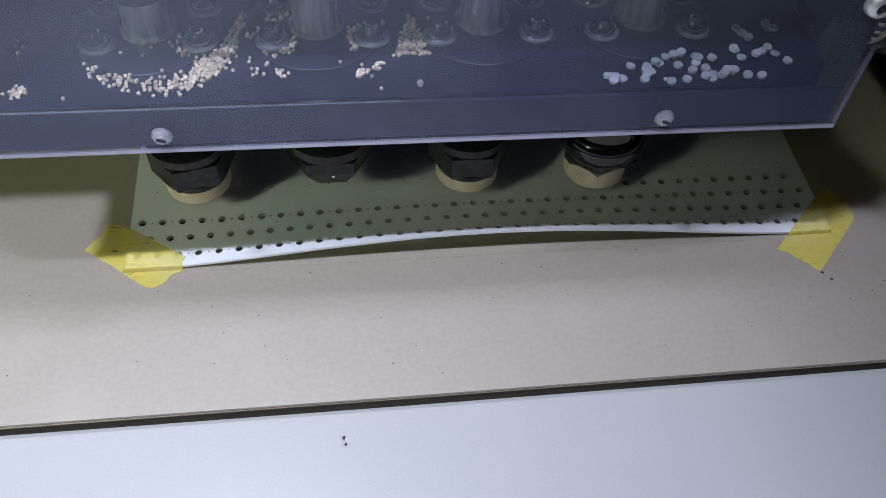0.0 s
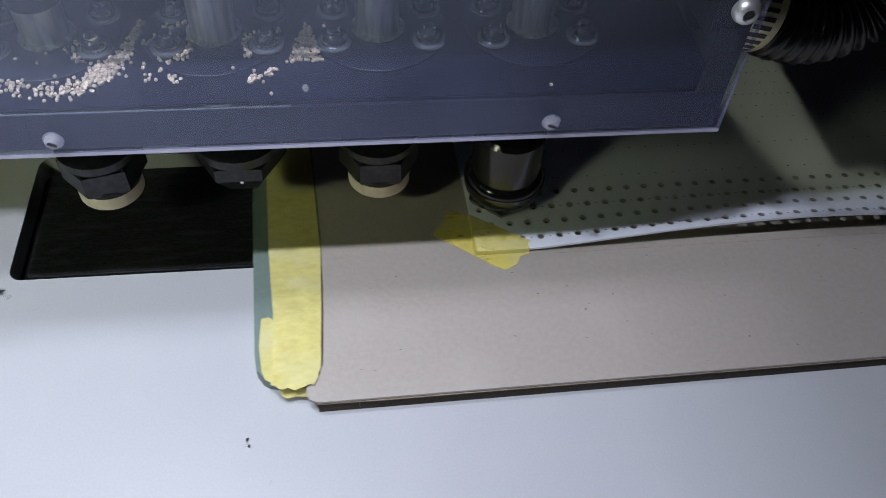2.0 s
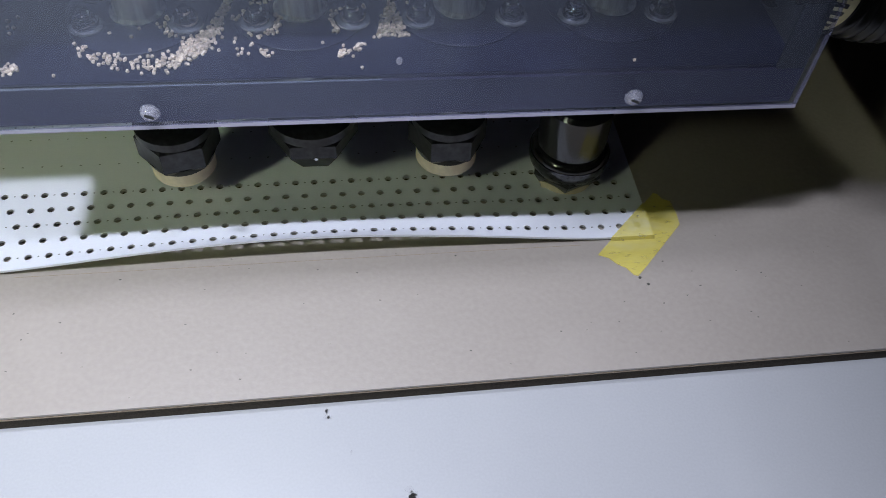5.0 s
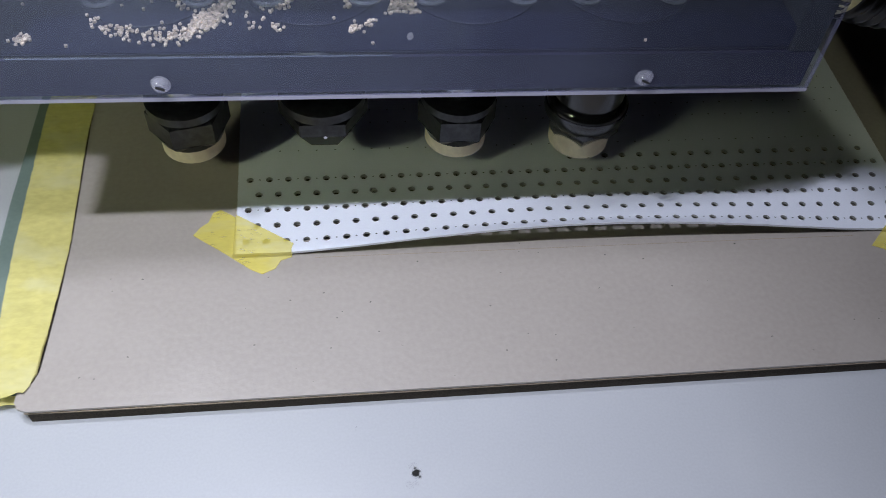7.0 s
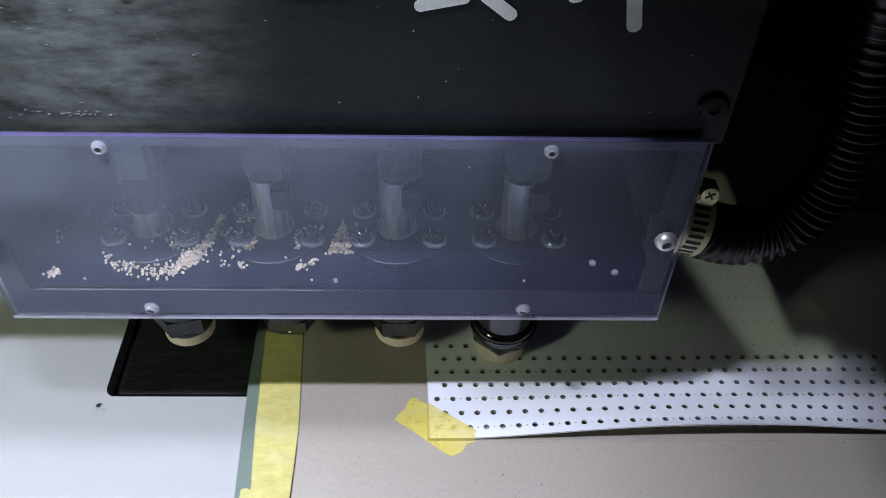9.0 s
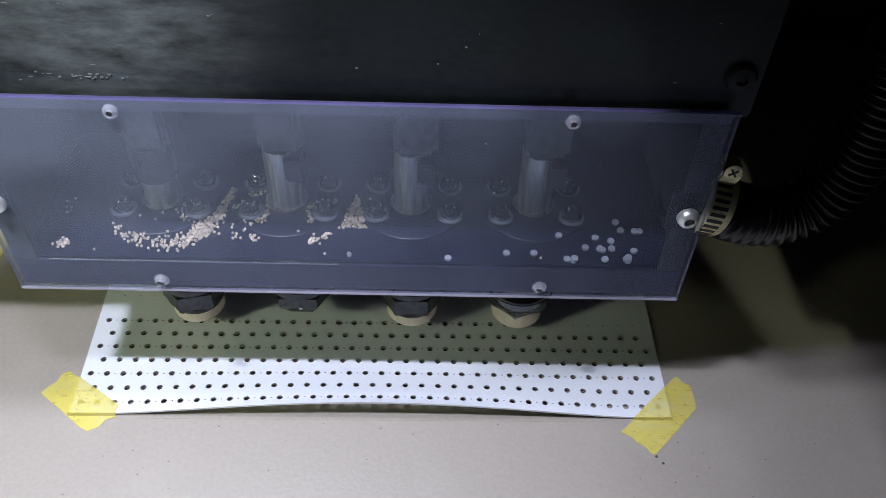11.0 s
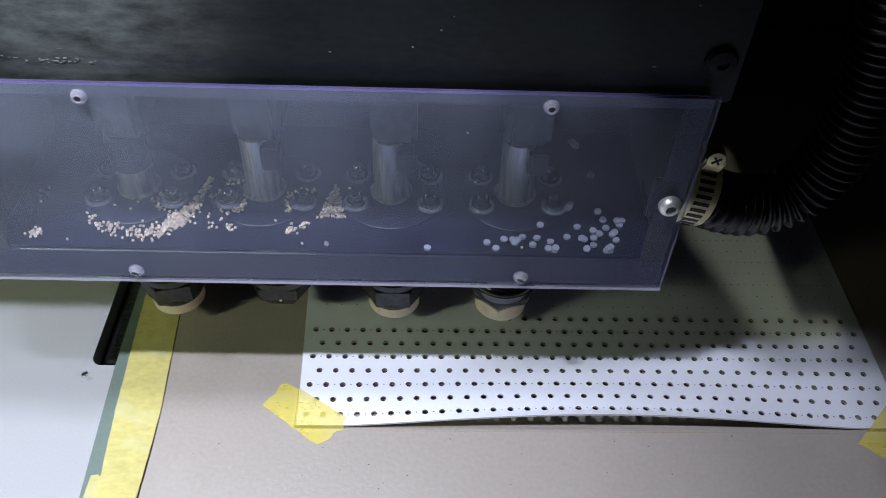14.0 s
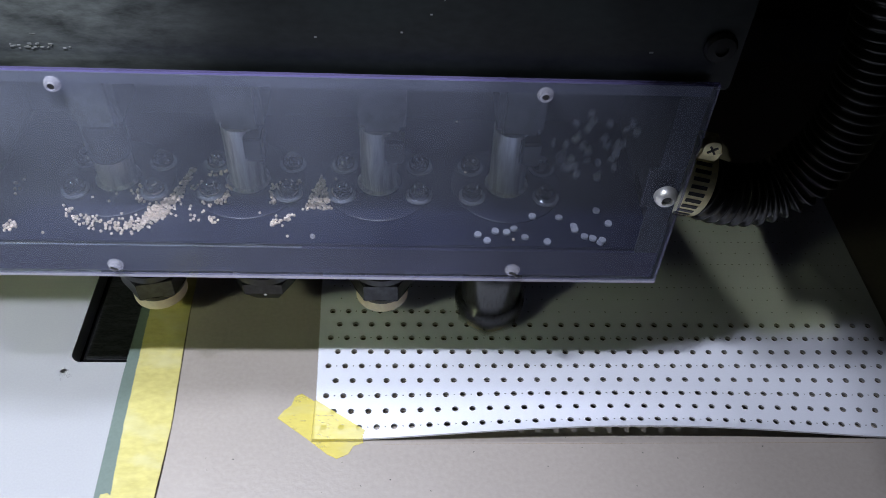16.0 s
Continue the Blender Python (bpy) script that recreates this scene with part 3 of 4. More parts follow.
# ---- tools ----
def make_tool(k, ring=True, nut_r=0.0170, nut_h=0.024, phase=0.5, foot=0.80):
    """A hexagon collet nut with a cream rubber stripper ring; its origin is the ring's lower rim."""
    t = thing("punch_tool", "black hexagon punch holder with a cream rubber ring" if ring else "black hexagon punch holder with no ring", "punch", (TOOL_X[k], TOOL_Y, 0.0275), "punches under the head")
    base = 0.0068 if ring else 0.0065
    if k == 3:
        part("nut", lathe(bmesh.new(), [(nut_r * 0.78, base + 0.0006), (nut_r * 0.98, base + 0.0062), (nut_r * 1.05, base + 0.0088), (nut_r * 1.05, base + 0.0130)], 6, phase=phase), GLOSS_BLACK, t)
        part("barrel", lathe(bmesh.new(), [(nut_r * 0.96, base + 0.0100), (nut_r * 1.06, base + 0.0128), (nut_r * 1.09, base + 0.0150), (nut_r * 1.09, base + 0.0190), (nut_r * 1.05, base + 0.0212), (nut_r * 0.97, base + 0.0230), (nut_r * 0.86, base + 0.0238)], 44), GLOSS_BLACK, t, "glossy black barrel", smooth=True)
    elif ring:
        part("nut", lathe(bmesh.new(), [(nut_r * 0.97, base + 0.0030), (nut_r * 1.08, base + 0.0055), (nut_r * 1.08, base + nut_h * 0.70), (nut_r * 1.0, base + nut_h * 0.76)], 6, phase=phase), NUT_BLACK, t)
        part("nut_cone", lathe(bmesh.new(), [(nut_r * 0.80, base), (nut_r * 0.84, base + 0.0004), (nut_r * 0.96, base + 0.0058)], 36), NUT_BLACK, t, smooth=True)
    else:
        part("nut", lathe(bmesh.new(), [(nut_r * foot, base), (nut_r * (foot + 0.06), base + 0.0015), (nut_r * 1.06, base + 0.0125), (nut_r * 1.06, base + nut_h * 0.72), (nut_r * 0.98, base + nut_h * 0.76)], 6, phase=phase), NUT_BLACK, t)
    if k < 2:
        part("grub_screw", lathe(bmesh.new(), [(0.0008, -0.001), (0.0008, 0.0003)], 10, "Y", pose(0.001 * (1 - 4 * (k == 0)), -nut_r * 0.93, base + 0.0125)), STEEL if k else BLACK, t)
    if k < 3:
        part("collar", lathe(bmesh.new(), [(nut_r * 0.92, base + nut_h * 0.74), (nut_r * 1.02, base + nut_h * 0.78), (nut_r * 1.02, base + nut_h * 0.95), (nut_r * 0.90, base + nut_h)], 32), NUT_BLACK, t, smooth=True)
    else:
        part("rim", lathe(bmesh.new(), [(nut_r * 1.04, base + 0.0182), (nut_r * 1.105, base + 0.0186), (nut_r * 1.105, base + 0.0194), (nut_r * 1.04, base + 0.0198)], 44), CHROME, t, "bright ring round the barrel", smooth=True)
        part("upper_sleeve", lathe(bmesh.new(), [(nut_r * 0.84, base + 0.0225), (nut_r * 0.93, base + 0.0245), (nut_r * 0.93, base + 0.0480), (nut_r * 0.84, base + 0.0500)], 40), GLOSS_BLACK, t, "polished black upper sleeve", smooth=True)
    part("shank", lathe(bmesh.new(), [(0.0095, base + nut_h - 0.001), (0.0095, base + nut_h + 0.020), (0.0088, base + nut_h + 0.0205), (0.0088, base + nut_h + 0.055)], 28), STEEL, t, smooth=True)
    r = None
    if ring:
        r = part("ring", lathe(bmesh.new(), [(0.0070, 0.0004), (0.0136, 0.0), (0.0145, 0.0010), (0.0145, 0.0125)], 40), RING, t, "cream rubber stripper ring with brown marks", smooth=True)
    part("punch_tip", lathe(bmesh.new(), [(0.0016, 0.0012), (0.0016, 0.012)], 16), STEEL, t)
    return t, r


tools = [make_tool(0, phase=0.22), make_tool(1, False, 0.0192, 0.027, 0.0, 0.60), make_tool(2, phase=0.0), make_tool(3, phase=0.35, nut_r=0.0178)]


# ---- work panel, sheet and tapes ----
THICK = 0.0095
panel = thing("work_panel", "grey-brown card panel on a green board, edged with yellow tape", "panel", (0, 0, 0))
sheet = thing("leather_sheet", "white leather sheet, half perforated, taped to the card panel", "leather sheet", (0, 0, 0))
PITCH, ROW = 0.00907, 0.0096
HX, HY = 0.0842, 0.0784
SX0, SX1, SY0, NROWS = 0.0792, 0.4078, 0.0718, 19
HOLE = 0.00165


def make_panel():
    L, W = 0.62, 0.42
    part("base_board", outline(bmesh.new(), [(-0.0135, 0.0125), (0.02, 0.0125), (0.02, W), (-0.0270, W), (-0.0262, 0.11), (-0.0230, 0.0260), (-0.0222, 0.0190), (-0.0196, 0.0150), (-0.0168, 0.0131)], 0.0002, 0.0078), MAT, panel, "dark green rounded base board")
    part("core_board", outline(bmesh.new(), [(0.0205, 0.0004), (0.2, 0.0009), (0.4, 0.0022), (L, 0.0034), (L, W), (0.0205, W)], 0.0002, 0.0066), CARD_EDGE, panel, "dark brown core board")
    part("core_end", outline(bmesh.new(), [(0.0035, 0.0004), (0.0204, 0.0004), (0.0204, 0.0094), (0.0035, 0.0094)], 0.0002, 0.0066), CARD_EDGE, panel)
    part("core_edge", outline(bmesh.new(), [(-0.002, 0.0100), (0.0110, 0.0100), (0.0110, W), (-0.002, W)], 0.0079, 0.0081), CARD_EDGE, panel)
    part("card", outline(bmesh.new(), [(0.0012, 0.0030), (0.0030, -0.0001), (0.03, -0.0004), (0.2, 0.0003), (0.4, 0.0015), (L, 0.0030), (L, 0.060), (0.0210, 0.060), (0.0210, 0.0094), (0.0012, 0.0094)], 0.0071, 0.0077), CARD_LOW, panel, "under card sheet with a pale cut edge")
    part("card", outline(bmesh.new(), [(-0.0012, 0.0040), (0.0004, 0.0012), (0.004, -0.0002), (0.2, 0.0004), (0.4, 0.0016), (L, 0.0030), (L, W), (-0.004, W), (0.0025, 0.16), (0.0066, 0.085), (0.0069, 0.060), (0.0067, 0.045), (0.0062, 0.025), (0.0058, 0.0175), (0.0043, 0.0128), (0.0015, 0.0098), (-0.0010, 0.0090)], 0.0083, THICK), [CARD], panel, "grey-brown card with a pressed face")


make_panel()


def make_specks():
    """Dark flecks in the card, two dots by the right tape, and the scored line in front of the sheet."""
    rnd = random.Random(17)
    bm = bmesh.new()
    for k in range(70):
        x, y, r = rnd.uniform(0.01, 0.5), rnd.uniform(0.004, 0.075), rnd.uniform(0.00015, 0.0004)
        outline(bm, [(x + r * rnd.uniform(0.6, 1.4) * math.cos(a), y + r * math.sin(a)) for a in (0, 1.05, 2.09, 3.14, 4.19, 5.24)], THICK - 0.0002, THICK + 0.00005)
    for x, y in ((0.3956, 0.0488), (0.3985, 0.0448)):
        outline(bm, [(x + 0.0008 * math.cos(a), y + 0.0008 * math.sin(a)) for a in (0, 0.8, 1.6, 2.4, 3.14, 3.9, 4.7, 5.5)], THICK - 0.0002, THICK + 0.00006)
    tagged(part("speck", bm, NEEDLE, panel, "dark flecks in the card"), kind="stuff")
    part("score_line", box(bmesh.new(), 0.115, 0.0698, THICK - 0.0002, 0.372, 0.0700, THICK + 0.00005), CARD_LOW, panel, "scored pencil line before the sheet")


make_specks()


def wrinkled(bm, step=0.0025):
    """Cuts a tape into a fine net and lays it in small wrinkles, with a ridge where the card's edge lies beneath."""
    for axis in (0, 1):
        low, high = min(v.co[axis] for v in bm.verts), min(0.20, max(v.co[axis] for v in bm.verts))
        for k in range(1, int((high - low) / step)):
            co, no = Vector((0, 0, 0)), Vector((0, 0, 0))
            co[axis], no[axis] = low + k * step, 1
            bmesh.ops.bisect_plane(bm, geom=list(bm.verts) + list(bm.edges) + list(bm.faces), plane_co=co, plane_no=no)
    for v in bm.verts:
        x, y = v.co.x, v.co.y
        fold = math.sin(410 * y + 90 * x) * math.sin(170 * y - 300 * x + 1.3) + 0.6 * math.sin(900 * y + 500 * x) * math.sin(260 * x + 70 * y)
        v.co.z += 0.00036 * (1 + fold) + 0.0005 * math.exp(-((x + 0.0015 - 0.002 * math.sin(40 * y)) / 0.0016) ** 2)
    return bm


def make_strip():
    """The long tape over the card's left edge, with an overlapping torn end."""
    part("edge_tape", wrinkled(outline(bmesh.new(), [(-0.0150, 0.0125), (-0.0142, 0.0098), (-0.011, 0.0088), (-0.006, 0.0075), (0.000, 0.0090), (0.0035, 0.0120), (0.0052, 0.016), (0.0060, 0.05), (0.0064, 0.08), (0.0025, 0.15), (0.0005, 0.40), (-0.0240, 0.40), (-0.0205, 0.16), (-0.0176, 0.08), (-0.0152, 0.045)], THICK, THICK + 0.0003)), TAPE, panel, "long yellow masking tape along the card edge", smooth=True)
    part("tape_end", outline(bmesh.new(), [(-0.0198, 0.0170), (-0.0182, 0.0130), (-0.0150, 0.0108), (-0.0128, 0.0104), (-0.0118, 0.0430), (-0.0150, 0.0424), (-0.0172, 0.0446), (-0.0205, 0.0438), (-0.0212, 0.0300)], THICK - 0.0017, THICK - 0.0010), TAPE, panel, "torn overlapping tape end")
    part("tape_end", wrinkled(outline(bmesh.new(), [(-0.0150, 0.0125), (-0.0157, 0.0086), (-0.0140, 0.0082), (-0.0118, 0.0064), (-0.0085, 0.0071), (-0.0060, 0.0058), (-0.0020, 0.0066), (0.0004, 0.0078), (0.0020, 0.0074), (0.0036, 0.0108), (0.0049, 0.016), (0.0055, 0.034), (0.0022, 0.0395), (-0.0030, 0.0385), (-0.0075, 0.0400), (-0.0128, 0.0388)], THICK + 0.0008, THICK + 0.0010)), TAPE, panel, "torn overlapping tape end", smooth=True)
    part("tape_end", outline(bmesh.new(), [(-0.0128, 0.0100), (-0.0115, 0.0068), (-0.0095, 0.0056), (-0.0060, 0.0064), (-0.0014, 0.0058), (-0.0014, 0.0100)], 0.0040, 0.0044), TAPE, panel, "tape end folded under the board")


make_strip()


def lift(x, y):
    """How far the sheet stands above the card: flat at the taped corners, arched along the free front edge."""
    u = (x - SX0) / (SX1 - SX0)
    v = (y - SY0)
    arch = max(0.0, math.sin(math.pi * min(1, max(0, (u - 0.07) / 0.86)))) ** 1.3
    return 0.0010 + arch * (0.0072 * math.exp(-(v / 0.026) ** 2) + 0.0050 * math.exp(-v / 0.0042))


def cell_points(half_x, half_y):
    """Sixteen points round a cell, evenly spaced along its sides, from the middle of the right side."""
    pts = [(1, 0), (1, 0.5), (1, 1), (0.5, 1), (0, 1), (-0.5, 1), (-1, 1), (-1, 0.5), (-1, 0), (-1, -0.5), (-1, -1), (-0.5, -1), (0, -1), (0.5, -1), (1, -1), (1, -0.5)]
    return [(x * half_x, y * half_y) for x, y in pts]


SHEET_T = 0.0013


def make_sheet():
    verts, faces, mats = [], [], []

    def add(x, y, dz):
        if x == SX0:
            x += 0.0008 - 0.034 * min(y - SY0, 0.10)
        verts.append((x, y, THICK + lift(x, y) + dz))
        return len(verts) - 1

    ring = [(math.cos(2 * math.pi * i / 16) * HOLE, math.sin(2 * math.pi * i / 16) * HOLE) for i in range(16)]
    for row in range(NROWS):
        y = HY + row * ROW
        odd = row % 2
        xs = [HX + PITCH * (i + 0.5 * odd) for i in range(36 - odd)]
        y0 = y - ROW / 2 if row else SY0
        y1 = y + ROW / 2
        for i, x in enumerate(xs):
            x0 = x - PITCH / 2 if i else SX0
            x1 = x + PITCH / 2 if i < len(xs) - 1 else SX1
            edge = []
            for px, py in cell_points(1, 1):
                edge.append((x + (x1 - x) * px if px > 0 else x + (x - x0) * px, y + (y1 - y) * py if py > 0 else y + (y - y0) * py))
            holed = row < 9
            top_o = [add(ex, ey, SHEET_T) for ex, ey in edge]
            low_o = [add(ex, ey, 0) for ex, ey in edge]
            if holed:
                top_i = [add(x + a, y + b, SHEET_T) for a, b in ring]
                low_i = [add(x + a, y + b, 0) for a, b in ring]
                for k in range(16):
                    j = (k + 1) % 16
                    faces.append((top_o[k], top_o[j], top_i[j], top_i[k])), mats.append(0)
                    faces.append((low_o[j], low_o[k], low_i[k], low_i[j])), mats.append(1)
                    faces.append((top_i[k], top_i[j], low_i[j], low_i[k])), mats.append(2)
            else:
                c, d = add(x, y, SHEET_T), add(x, y, 0)
                for k in range(16):
                    j = (k + 1) % 16
                    faces.append((top_o[k], top_o[j], c)), mats.append(0)
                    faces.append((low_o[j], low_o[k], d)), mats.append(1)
            # cut edges
            for k in range(16):
                j = (k + 1) % 16
                (ax, ay), (bx, by) = edge[k], edge[j]
                if (row == 0 and ay == by == y0) or (ax == bx == SX0) or (ax == bx == SX1):
                    faces.append((top_o[k], low_o[k], low_o[j], top_o[j])), mats.append(0)
    me = bpy.data.meshes.new("sheet")
    me.from_pydata(verts, [], faces)
    me.materials.append(LEATHER)
    me.materials.append(LEATHER_SHADED)
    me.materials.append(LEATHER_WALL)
    me.polygons.foreach_set("material_index", mats)
    bm = bmesh.new()
    bm.from_mesh(me)
    bmesh.ops.remove_doubles(bm, verts=bm.verts, dist=0.00002)
    bmesh.ops.recalc_face_normals(bm, faces=bm.faces)
    bm.to_mesh(me)
    bm.free()
    me.polygons.foreach_set("use_smooth", [True] * len(me.polygons))
    me.set_sharp_from_angle(angle=radians(40))
    ob = new("skin", me)
    ob.parent = sheet
    return tagged(ob, "perforated white leather, arched along its free edge")


make_sheet()


def make_pinholes():
    """Needle marks of the marking pass: between the holes of even rows, and all over the rows still to be punched."""
    bm = bmesh.new()
    for row in range(NROWS):
        y = HY + row * ROW
        for i in range(36 - row % 2):
            x = HX + PITCH * (i + 0.5 * (row % 2))
            spots = [x + PITCH / 2] if row % 2 == 0 and i < 35 else []
            if row >= 9:
                spots.append(x)
            for sx in spots:
                z = THICK + lift(sx, y) + SHEET_T
                outline(bm, [(sx + 0.00038 * math.cos(a), y + 0.00038 * math.sin(a)) for a in (0, 1.05, 2.09, 3.14, 4.19, 5.24)], z - 0.0002, z + 0.00006)
    ob = part("needle_mark", bm, NEEDLE, sheet, "fine needle marks")
    return tagged(ob, kind="stuff")


make_pinholes()


def make_hole_shade():
    """Flat dark discs on the card that paint the shade inside the punched holes."""
    bm = bmesh.new()
    for row in range(1, 9):
        for i in range(36 - row % 2):
            x, y = HX + PITCH * (i + 0.5 * (row % 2)), HY + row * ROW
            outline(bm, [(x + HOLE * 1.1 * math.cos(a * math.pi / 5), y + HOLE * 1.1 * math.sin(a * math.pi / 5)) for a in range(10)], THICK - 0.0002, THICK + 0.00005)
    return tagged(part("pierced_spot", bm, CARD_EDGE, panel, "dark discs on the card, painted shade of the punched holes"), kind="stuff")


make_hole_shade()


def draped(pts):
    """A tape piece that lies on card and sheet: outline points with a small grid inside, lifted to what is beneath."""
    bm = bmesh.new()
    outline(bm, pts, 0, 0.00022)
    for axis, low, high in ((0, min(p[0] for p in pts), max(p[0] for p in pts)), (1, min(p[1] for p in pts), max(p[1] for p in pts))):
        cuts = [low + 0.002 * k for k in range(1, int((high - low) / 0.002) + 1)] + [c + d for c in ((SX0, SX1) if axis == 0 else (SY0,)) for d in (-0.0009, -0.0003, 0.0003, 0.0009)]
        for c in cuts:
            co, no = Vector((c, 0, 0)) if axis == 0 else Vector((0, c, 0)), Vector((1, 0, 0)) if axis == 0 else Vector((0, 1, 0))
            bmesh.ops.bisect_plane(bm, geom=list(bm.verts) + list(bm.edges) + list(bm.faces), plane_co=co, plane_no=no)
    for v in bm.verts:
        on = v.co.x > SX0 - 0.0005 and v.co.x < SX1 + 0.0005 and v.co.y > SY0 - 0.0005
        v.co.z += THICK + (lift(v.co.x, v.co.y) + SHEET_T + 0.0002 if on else 0.0002)
    return bm


def make_corner_tapes():
    a = [(0.0598, 0.0852), (0.0625, 0.0895), (0.0662, 0.0928), (0.0678, 0.0985), (0.0712, 0.1003), (0.0780, 0.0955), (0.0950, 0.0838), (0.1056, 0.0765), (0.1046, 0.0738), (0.1048, 0.0705), (0.1000, 0.0688), (0.0975, 0.0642), (0.0918, 0.0615), (0.0870, 0.0640), (0.0740, 0.0745)]
    part("corner_tape", draped(a), THIN_TAPE, sheet, "torn yellow masking tape holding the sheet corner")
    b = [(0.3788, 0.0632), (0.3835, 0.0610), (0.3868, 0.0570), (0.3905, 0.0545), (0.3930, 0.0505), (0.3950, 0.0495), (0.4020, 0.0565), (0.4236, 0.0790), (0.4240, 0.0860), (0.4232, 0.0942), (0.4195, 0.0960), (0.4180, 0.0995), (0.4160, 0.1003)]
    part("corner_tape", draped(b), THIN_TAPE, sheet, "torn yellow masking tape holding the sheet corner")


make_corner_tapes()


def disc_mesh(name, r, h, mat, sides=12):
    return finish(name, lathe(bmesh.new(), [(r * 0.97, 0), (r, h * 0.3), (r, h * 0.8), (r * 0.96, h)], sides), mat, True)


# ---- motion tables ----
Y_FIRST, Y_STEP = -0.0570, -0.0096
TURNS = (2.15, 5.33, 8.60, 11.90, 15.10)


def panel_place(t):
    """Where the panel's corner stands: to and fro along x, one row nearer at each turn."""
    knots = [(0.0, -0.1188), (0.5, -0.0713), (1.0, -0.0172), (1.5, 0.0317), (2.0, 0.0807), (2.10, 0.0910), (2.20, 0.0905), (2.5, 0.0590), (3.0, 0.0120), (3.5, -0.0393), (4.0, -0.0925), (4.2, -0.1110), (5.30, -0.2265), (5.38, -0.2265), (6.3, -0.1343), (6.5, -0.1157), (7.0, -0.0664), (7.5, -0.0177), (8.0, 0.0349), (8.5, 0.0841), (8.57, 0.0910), (8.64, 0.0905), (8.7, 0.0843), (10.8, -0.1245), (11.0, -0.1470), (11.5, -0.1924), (11.84, -0.2265), (11.88, -0.2250), (12.0, -0.2125), (12.5, -0.1617), (13.0, -0.1144), (13.5, -0.0621), (14.0, -0.0126), (14.5, 0.0352), (15.0, 0.0887), (15.04, 0.0915), (15.14, 0.0905), (15.5, 0.0541), (16.0, 0.0043)]
    x = np.interp(t, [k[0] for k in knots], [k[1] for k in knots])
    y = Y_FIRST
    for turn in TURNS:
        y += Y_STEP * min(1.0, max(0.0, (t - turn + 0.06) / 0.12))
    return float(x), float(y)


# end of a pass, beats a second over ten, and a moment at which the punch is down
PASSES = ((2.13, 1.333, 0.5), (5.33, 1.37, 3.6), (8.58, 1.40, 7.5), (11.88, 1.333, 11.36), (15.07, 1.293, 12.95), (17.0, 1.36, 15.28))


def stroke(t):
    """How far the fourth punch is down, 0 to 1; it rests up at the turns."""
    if any(abs(t - e - 0.03) < 0.05 for e, _, _ in PASSES):
        return 0.0
    for end, beat, down in PASSES:
        if t < end:
            return (0.5 + 0.5 * math.cos(2 * math.pi * (10 * t + beat * (t - down)))) ** 2.2


def make_plugs():
    """The discs that are still in the sheet when the clip begins, each with the time of its punch."""
    me = finish("plug", lathe(bmesh.new(), [(HOLE * 1.02, 0), (HOLE * 1.02, SHEET_T + 0.00001)], 16), LEATHER)
    out = []
    grid = np.arange(0, 16.0, 1 / 60)
    xs = np.array([panel_place(t)[0] for t in grid])
    for row in range(3, 9):
        odd = row % 2
        lo = TURNS[row - 4] if row > 3 else -1
        hi = TURNS[row - 3] if row - 3 < len(TURNS) else 99
        mask = (grid >= lo) & (grid <= hi)
        for i in range(36 - odd):
            x, y = HX + PITCH * (i + 0.5 * odd), HY + row * ROW
            ahead = xs[mask] + x - TOOL_X[3]
            k = int(np.argmin(np.abs(ahead)))
            when = float(grid[mask][k]) if abs(ahead[k]) < 0.004 else None
            if row == 3 and xs[0] + x > TOOL_X[3]:
                continue
            ob = new("plug", me)
            ob.parent = sheet
            ob.location = (x, y, THICK + lift(x, y))
            out.append((ob, when))
    return out


plugs = make_plugs()


# ---- chips in the box ----
TRAY_Z = 0.1181


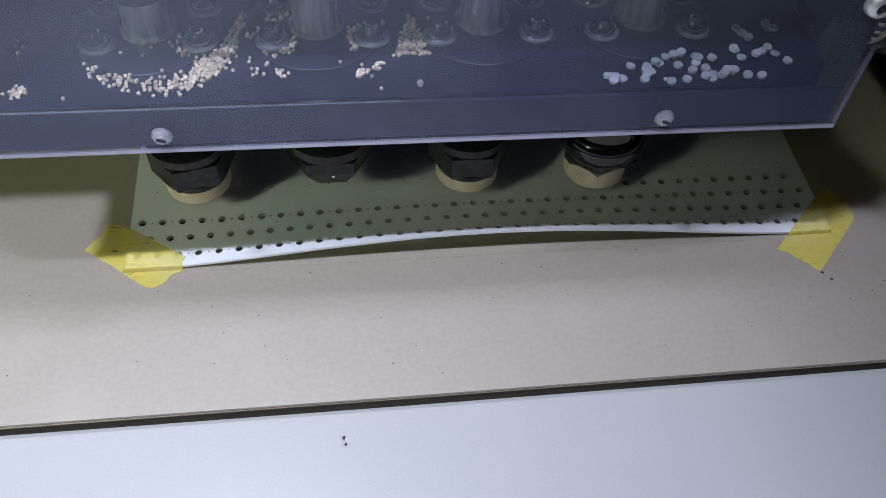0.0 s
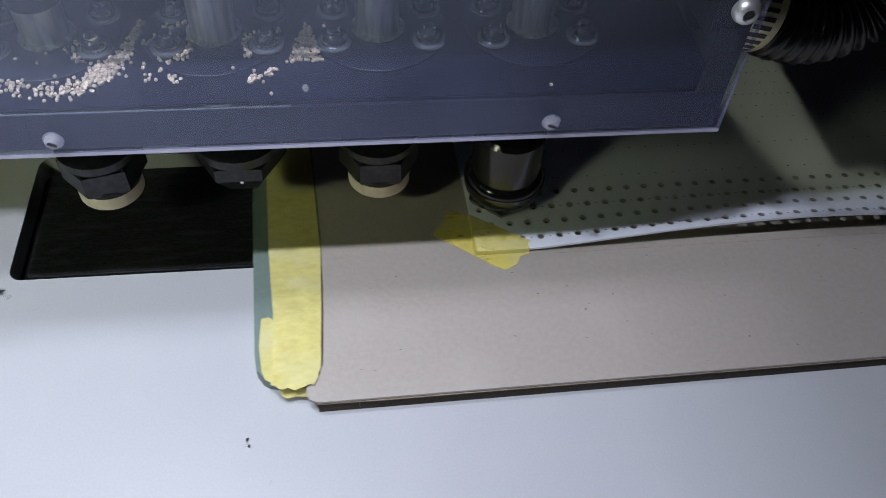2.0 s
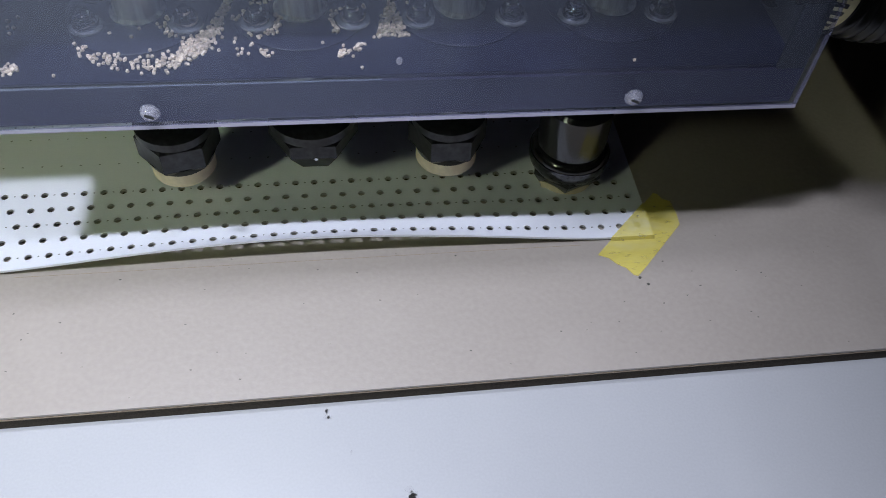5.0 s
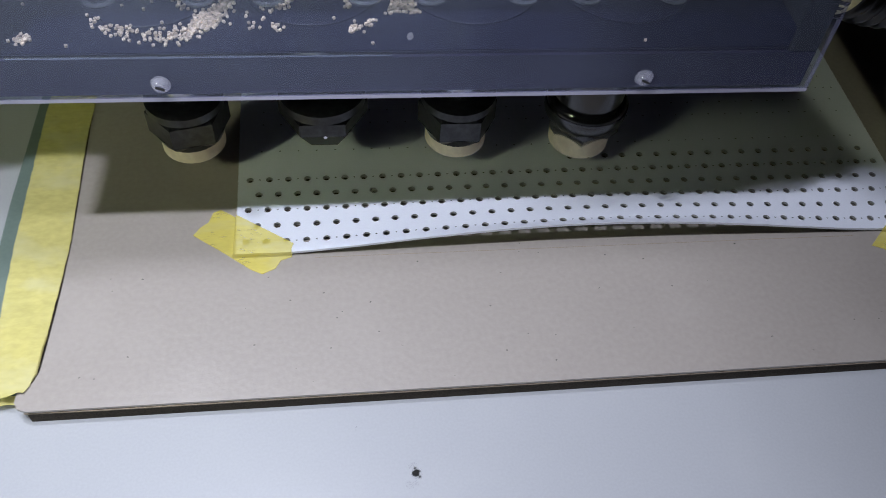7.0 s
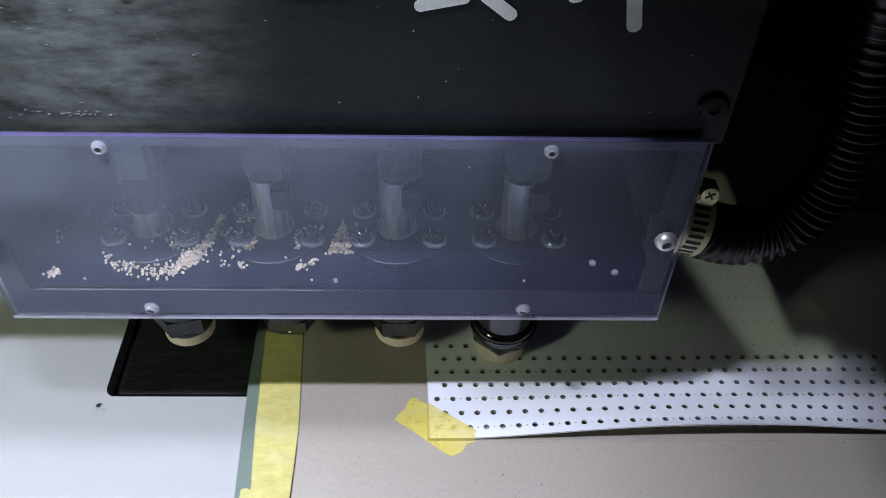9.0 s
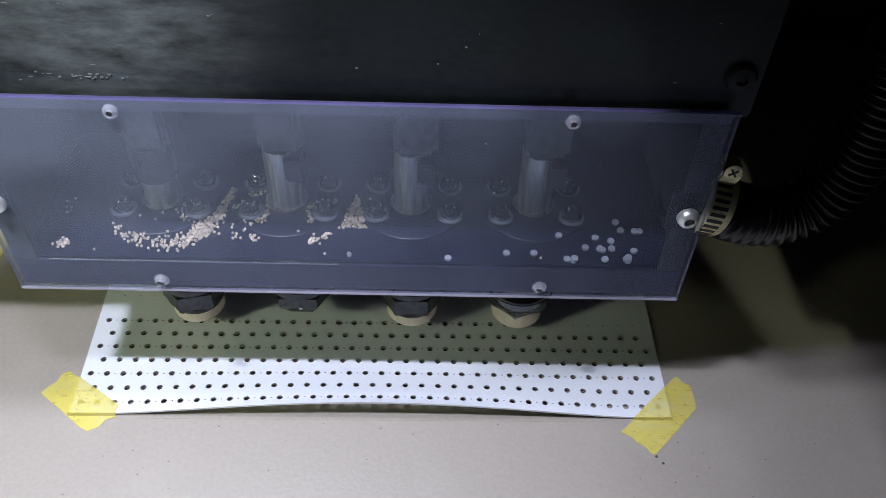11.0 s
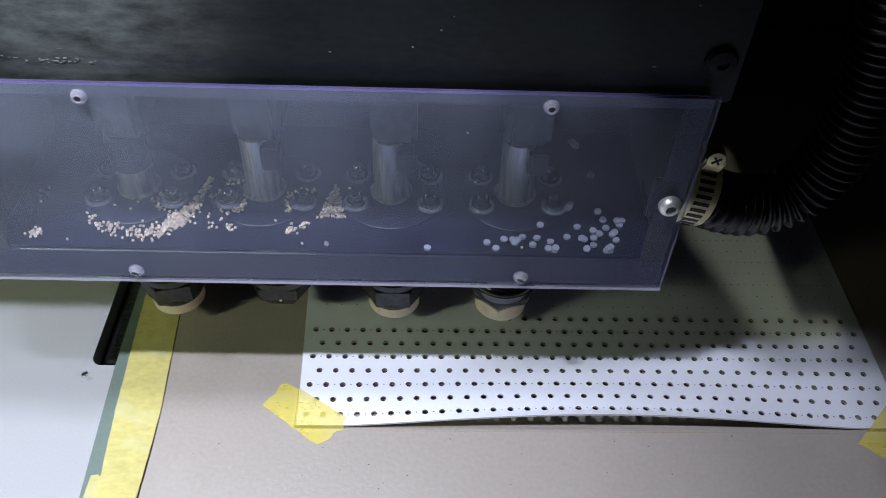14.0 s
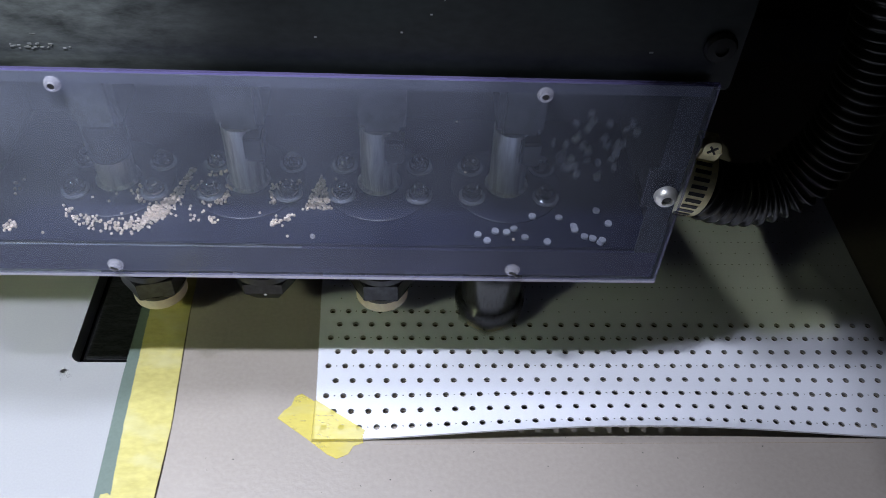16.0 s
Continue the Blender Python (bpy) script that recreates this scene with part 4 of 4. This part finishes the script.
def make_grains():
    """Small tan chips from earlier work, lying in arcs round the flanges."""
    rnd = random.Random(11)
    spots = []
    arcs = [((-0.0285, 0.026), (-0.020, 0.0155), (-0.007, 0.0108), (0.008, 0.0115), (0.0165, 0.020), (0.0225, 0.031), (0.0265, 0.050)), ((0.037, 0.021), (0.047, 0.034)), ((0.068, 0.0125), (0.078, 0.020))]
    for n, (arc, count, spread) in enumerate(zip(arcs, (380, 20, 34), (0.0012, 0.0012, 0.0006))):
        for _ in range(count):
            u = rnd.random() ** (0.55 if n == 0 else 1.0) * (len(arc) - 1)
            k = min(int(u), len(arc) - 2)
            f = u - k
            w = spread * (0.5 + 1.6 * math.sin(math.pi * min(1.0, u / (len(arc) - 1))))
            spots.append((arc[k][0] * (1 - f) + arc[k + 1][0] * f + rnd.gauss(0, w), arc[k][1] * (1 - f) + arc[k + 1][1] * f + rnd.gauss(0, w)))
    for _ in range(210):
        u, v = math.sqrt(rnd.random()), rnd.random()
        spots.append((0.0885 + u * (-0.0065 + 0.0125 * v) + rnd.gauss(0, 0.0004), 0.0470 - 0.0230 * u + rnd.gauss(0, 0.0005)))
    for nx, ny, a0, a1, c in ((0.074, 0.033, 60, 230, 42), (0.038, 0.033, -60, 40, 24), (0.038, 0.033, 120, 170, 8), (0.012, 0.033, 150, 330, 20), (0.038, 0.0535, -120, -20, 16)):
        for _ in range(c):
            a, q = radians(rnd.uniform(a0, a1)), 0.0074 + abs(rnd.gauss(0, 0.0011))
            spots.append((nx + q * math.cos(a), ny + q * math.sin(a)))
    for cx, cy, q, c in ((0.014, 0.018, 0.0026, 55), (-0.046, 0.0095, 0.0014, 34), (0.042, 0.015, 0.0012, 12), (-0.050, 0.036, 0.0022, 6), (0.033, 0.020, 0.0030, 12), (-0.008, 0.031, 0.006, 6), (0.120, 0.030, 0.05, 10)):
        spots += [(cx + rnd.gauss(0, q), cy + rnd.gauss(0, q)) for _ in range(c)]
    spots = [(x, y) for x, y in spots if all((x - nx) ** 2 + (y - 0.033) ** 2 > 0.0066 ** 2 for nx in (-0.024, 0.012, 0.038, 0.074, 0.099))]
    bm = bmesh.new()
    for x, y in spots:
        on = any((x - tx) ** 2 + (y - GUIDE_Y) ** 2 < 0.0265 ** 2 for tx in TOOL_X)
        z = (0.1191 if on else TRAY_Z) + (rnd.random() < 0.3) * 0.0007
        m = pose(x, max(0.006, y), z, rnd.uniform(-25, 25), rnd.uniform(-25, 25), rnd.uniform(0, 90))
        lathe(bm, [(0.00062, 0.0), (0.00062, 0.0008)], 7, m=m)
    whole("leather_crumbs", bm, GRAIN, "tan and white punched crumbs lying in arcs in the tray", "crumbs", kind="stuff")


make_grains()


def pile_spot(rnd):
    """A spot on the tray's right part, where the chips gather."""
    u = rnd.random() ** 0.65
    x = 0.155 + 0.072 * u
    y = 0.0045 + (0.004 + 0.030 * u) * rnd.random() ** 1.6
    return Vector((x, y, TRAY_Z + 0.0001 + (0.0012 if rnd.random() < 0.35 else 0.0)))


def make_chips():
    me = disc_mesh("chip", 0.00172, 0.0012, CHIP, 12)
    rnd = random.Random(5)
    out = []
    for k in range(52):
        first = new("leather_chip", me)
        tagged(first, "round white leather chip lying in the clear box", "chip", "chips in the box")
        first.location = pile_spot(rnd)
        first.rotation_euler = (rnd.uniform(-0.5, 0.5), rnd.uniform(-0.5, 0.5), 0)
        out.append((first, "leaves", 0.62 + 0.33 * rnd.random(), first.location.copy()))
    arrive = [7.2, 7.35] + [9.2 + 1.6 * (k / 20) for k in range(20)] + [12.0 + 0.4 * k for k in range(3)] + [13.1 + 1.75 * (k / 30) for k in range(30)]
    for k, t in enumerate(arrive):
        chip = new("leather_chip", me)
        tagged(chip, "round white leather chip lying in the clear box", "chip", "chips in the box")
        spot = pile_spot(rnd)
        if k == 2:
            spot = Vector((0.134, 0.0045, TRAY_Z))
        chip.location = spot
        out.append((chip, "comes", t, spot))
    return out


chips = make_chips()


def motions():
    times = sorted({round(k * 0.5, 3) for k in range(33)} | {round(t + d, 3) for t in TURNS for d in (-0.2, -0.1, -0.05, 0.0, 0.05, 0.1, 0.2)} | {8.25, 15.3})
    travel = [(t, pose(panel_place(t)[0] + 0.0004, panel_place(t)[1] - 0.0012, 0.0, 0, 0, 0.53)) for t in times if 0 <= t <= 16]
    walk(panel, travel)
    walk(sheet, travel)
    tool, ring = tools[3]
    rest = tool.location.copy()
    n = 16 * FPS
    walk(tool, [(k / FPS, pose(rest.x, rest.y, rest.z - 0.0275 * stroke(k / FPS))) for k in range(n + 1)])
    walk(ring, [(k / FPS, pose(0, 0, max(0.0, 0.0275 * stroke(k / FPS) - 0.0195))) for k in range(n + 1)])
    rnd = random.Random(8)
    mouth = Vector((0.232, 0.040, 0.136))
    duct = Vector((0.290, 0.040, 0.1235))
    for ob, way, when, spot in chips:
        tilt = [rnd.uniform(-13, 13), rnd.uniform(-13, 13), 0]
        here = pose(*spot, *tilt)
        spin = [rnd.uniform(-80, 80) for _ in range(3)]
        air = spot.lerp(mouth, 0.55) + Vector((rnd.uniform(-0.012, 0.006), rnd.uniform(0, 0.02), rnd.uniform(0.004, 0.03)))
        if way == "leaves":
            walk(ob, [(0.0, here), (when, here), (when + 0.10, pose(*air, *spin)), (when + 0.20, pose(*mouth)), (when + 0.27, pose(*duct)), (16.0, pose(*duct))])
        else:
            guide = Vector((TOOL_X[3], GUIDE_Y, 0.170))
            out = Vector((TOOL_X[3] + 0.022 + rnd.uniform(0, 0.02), 0.020 + rnd.uniform(0, 0.015), 0.155 + rnd.uniform(-0.01, 0.015)))
            rows = [(0.0, pose(*guide)), (when - 0.1, pose(*guide)), (when, pose(*out, *spin)), (when + 0.12, here)]
            if rnd.random() < 0.7:
                rows += [(15.82, here), (16.0, pose(*air, *spin))]
            else:
                rows += [(16.0, here)]
            walk(ob, rows)
    for ob, when in plugs:
        if when is None:
            continue
        a = ob.location.copy()
        below = Vector((a.x, a.y, -0.0008))
        walk(ob, [(0.0, Matrix.Translation(a)), (max(0.0, when - 0.034), Matrix.Translation(a)), (when + 0.034, Matrix.Translation(below)), (16.0, Matrix.Translation(below))])


motions()
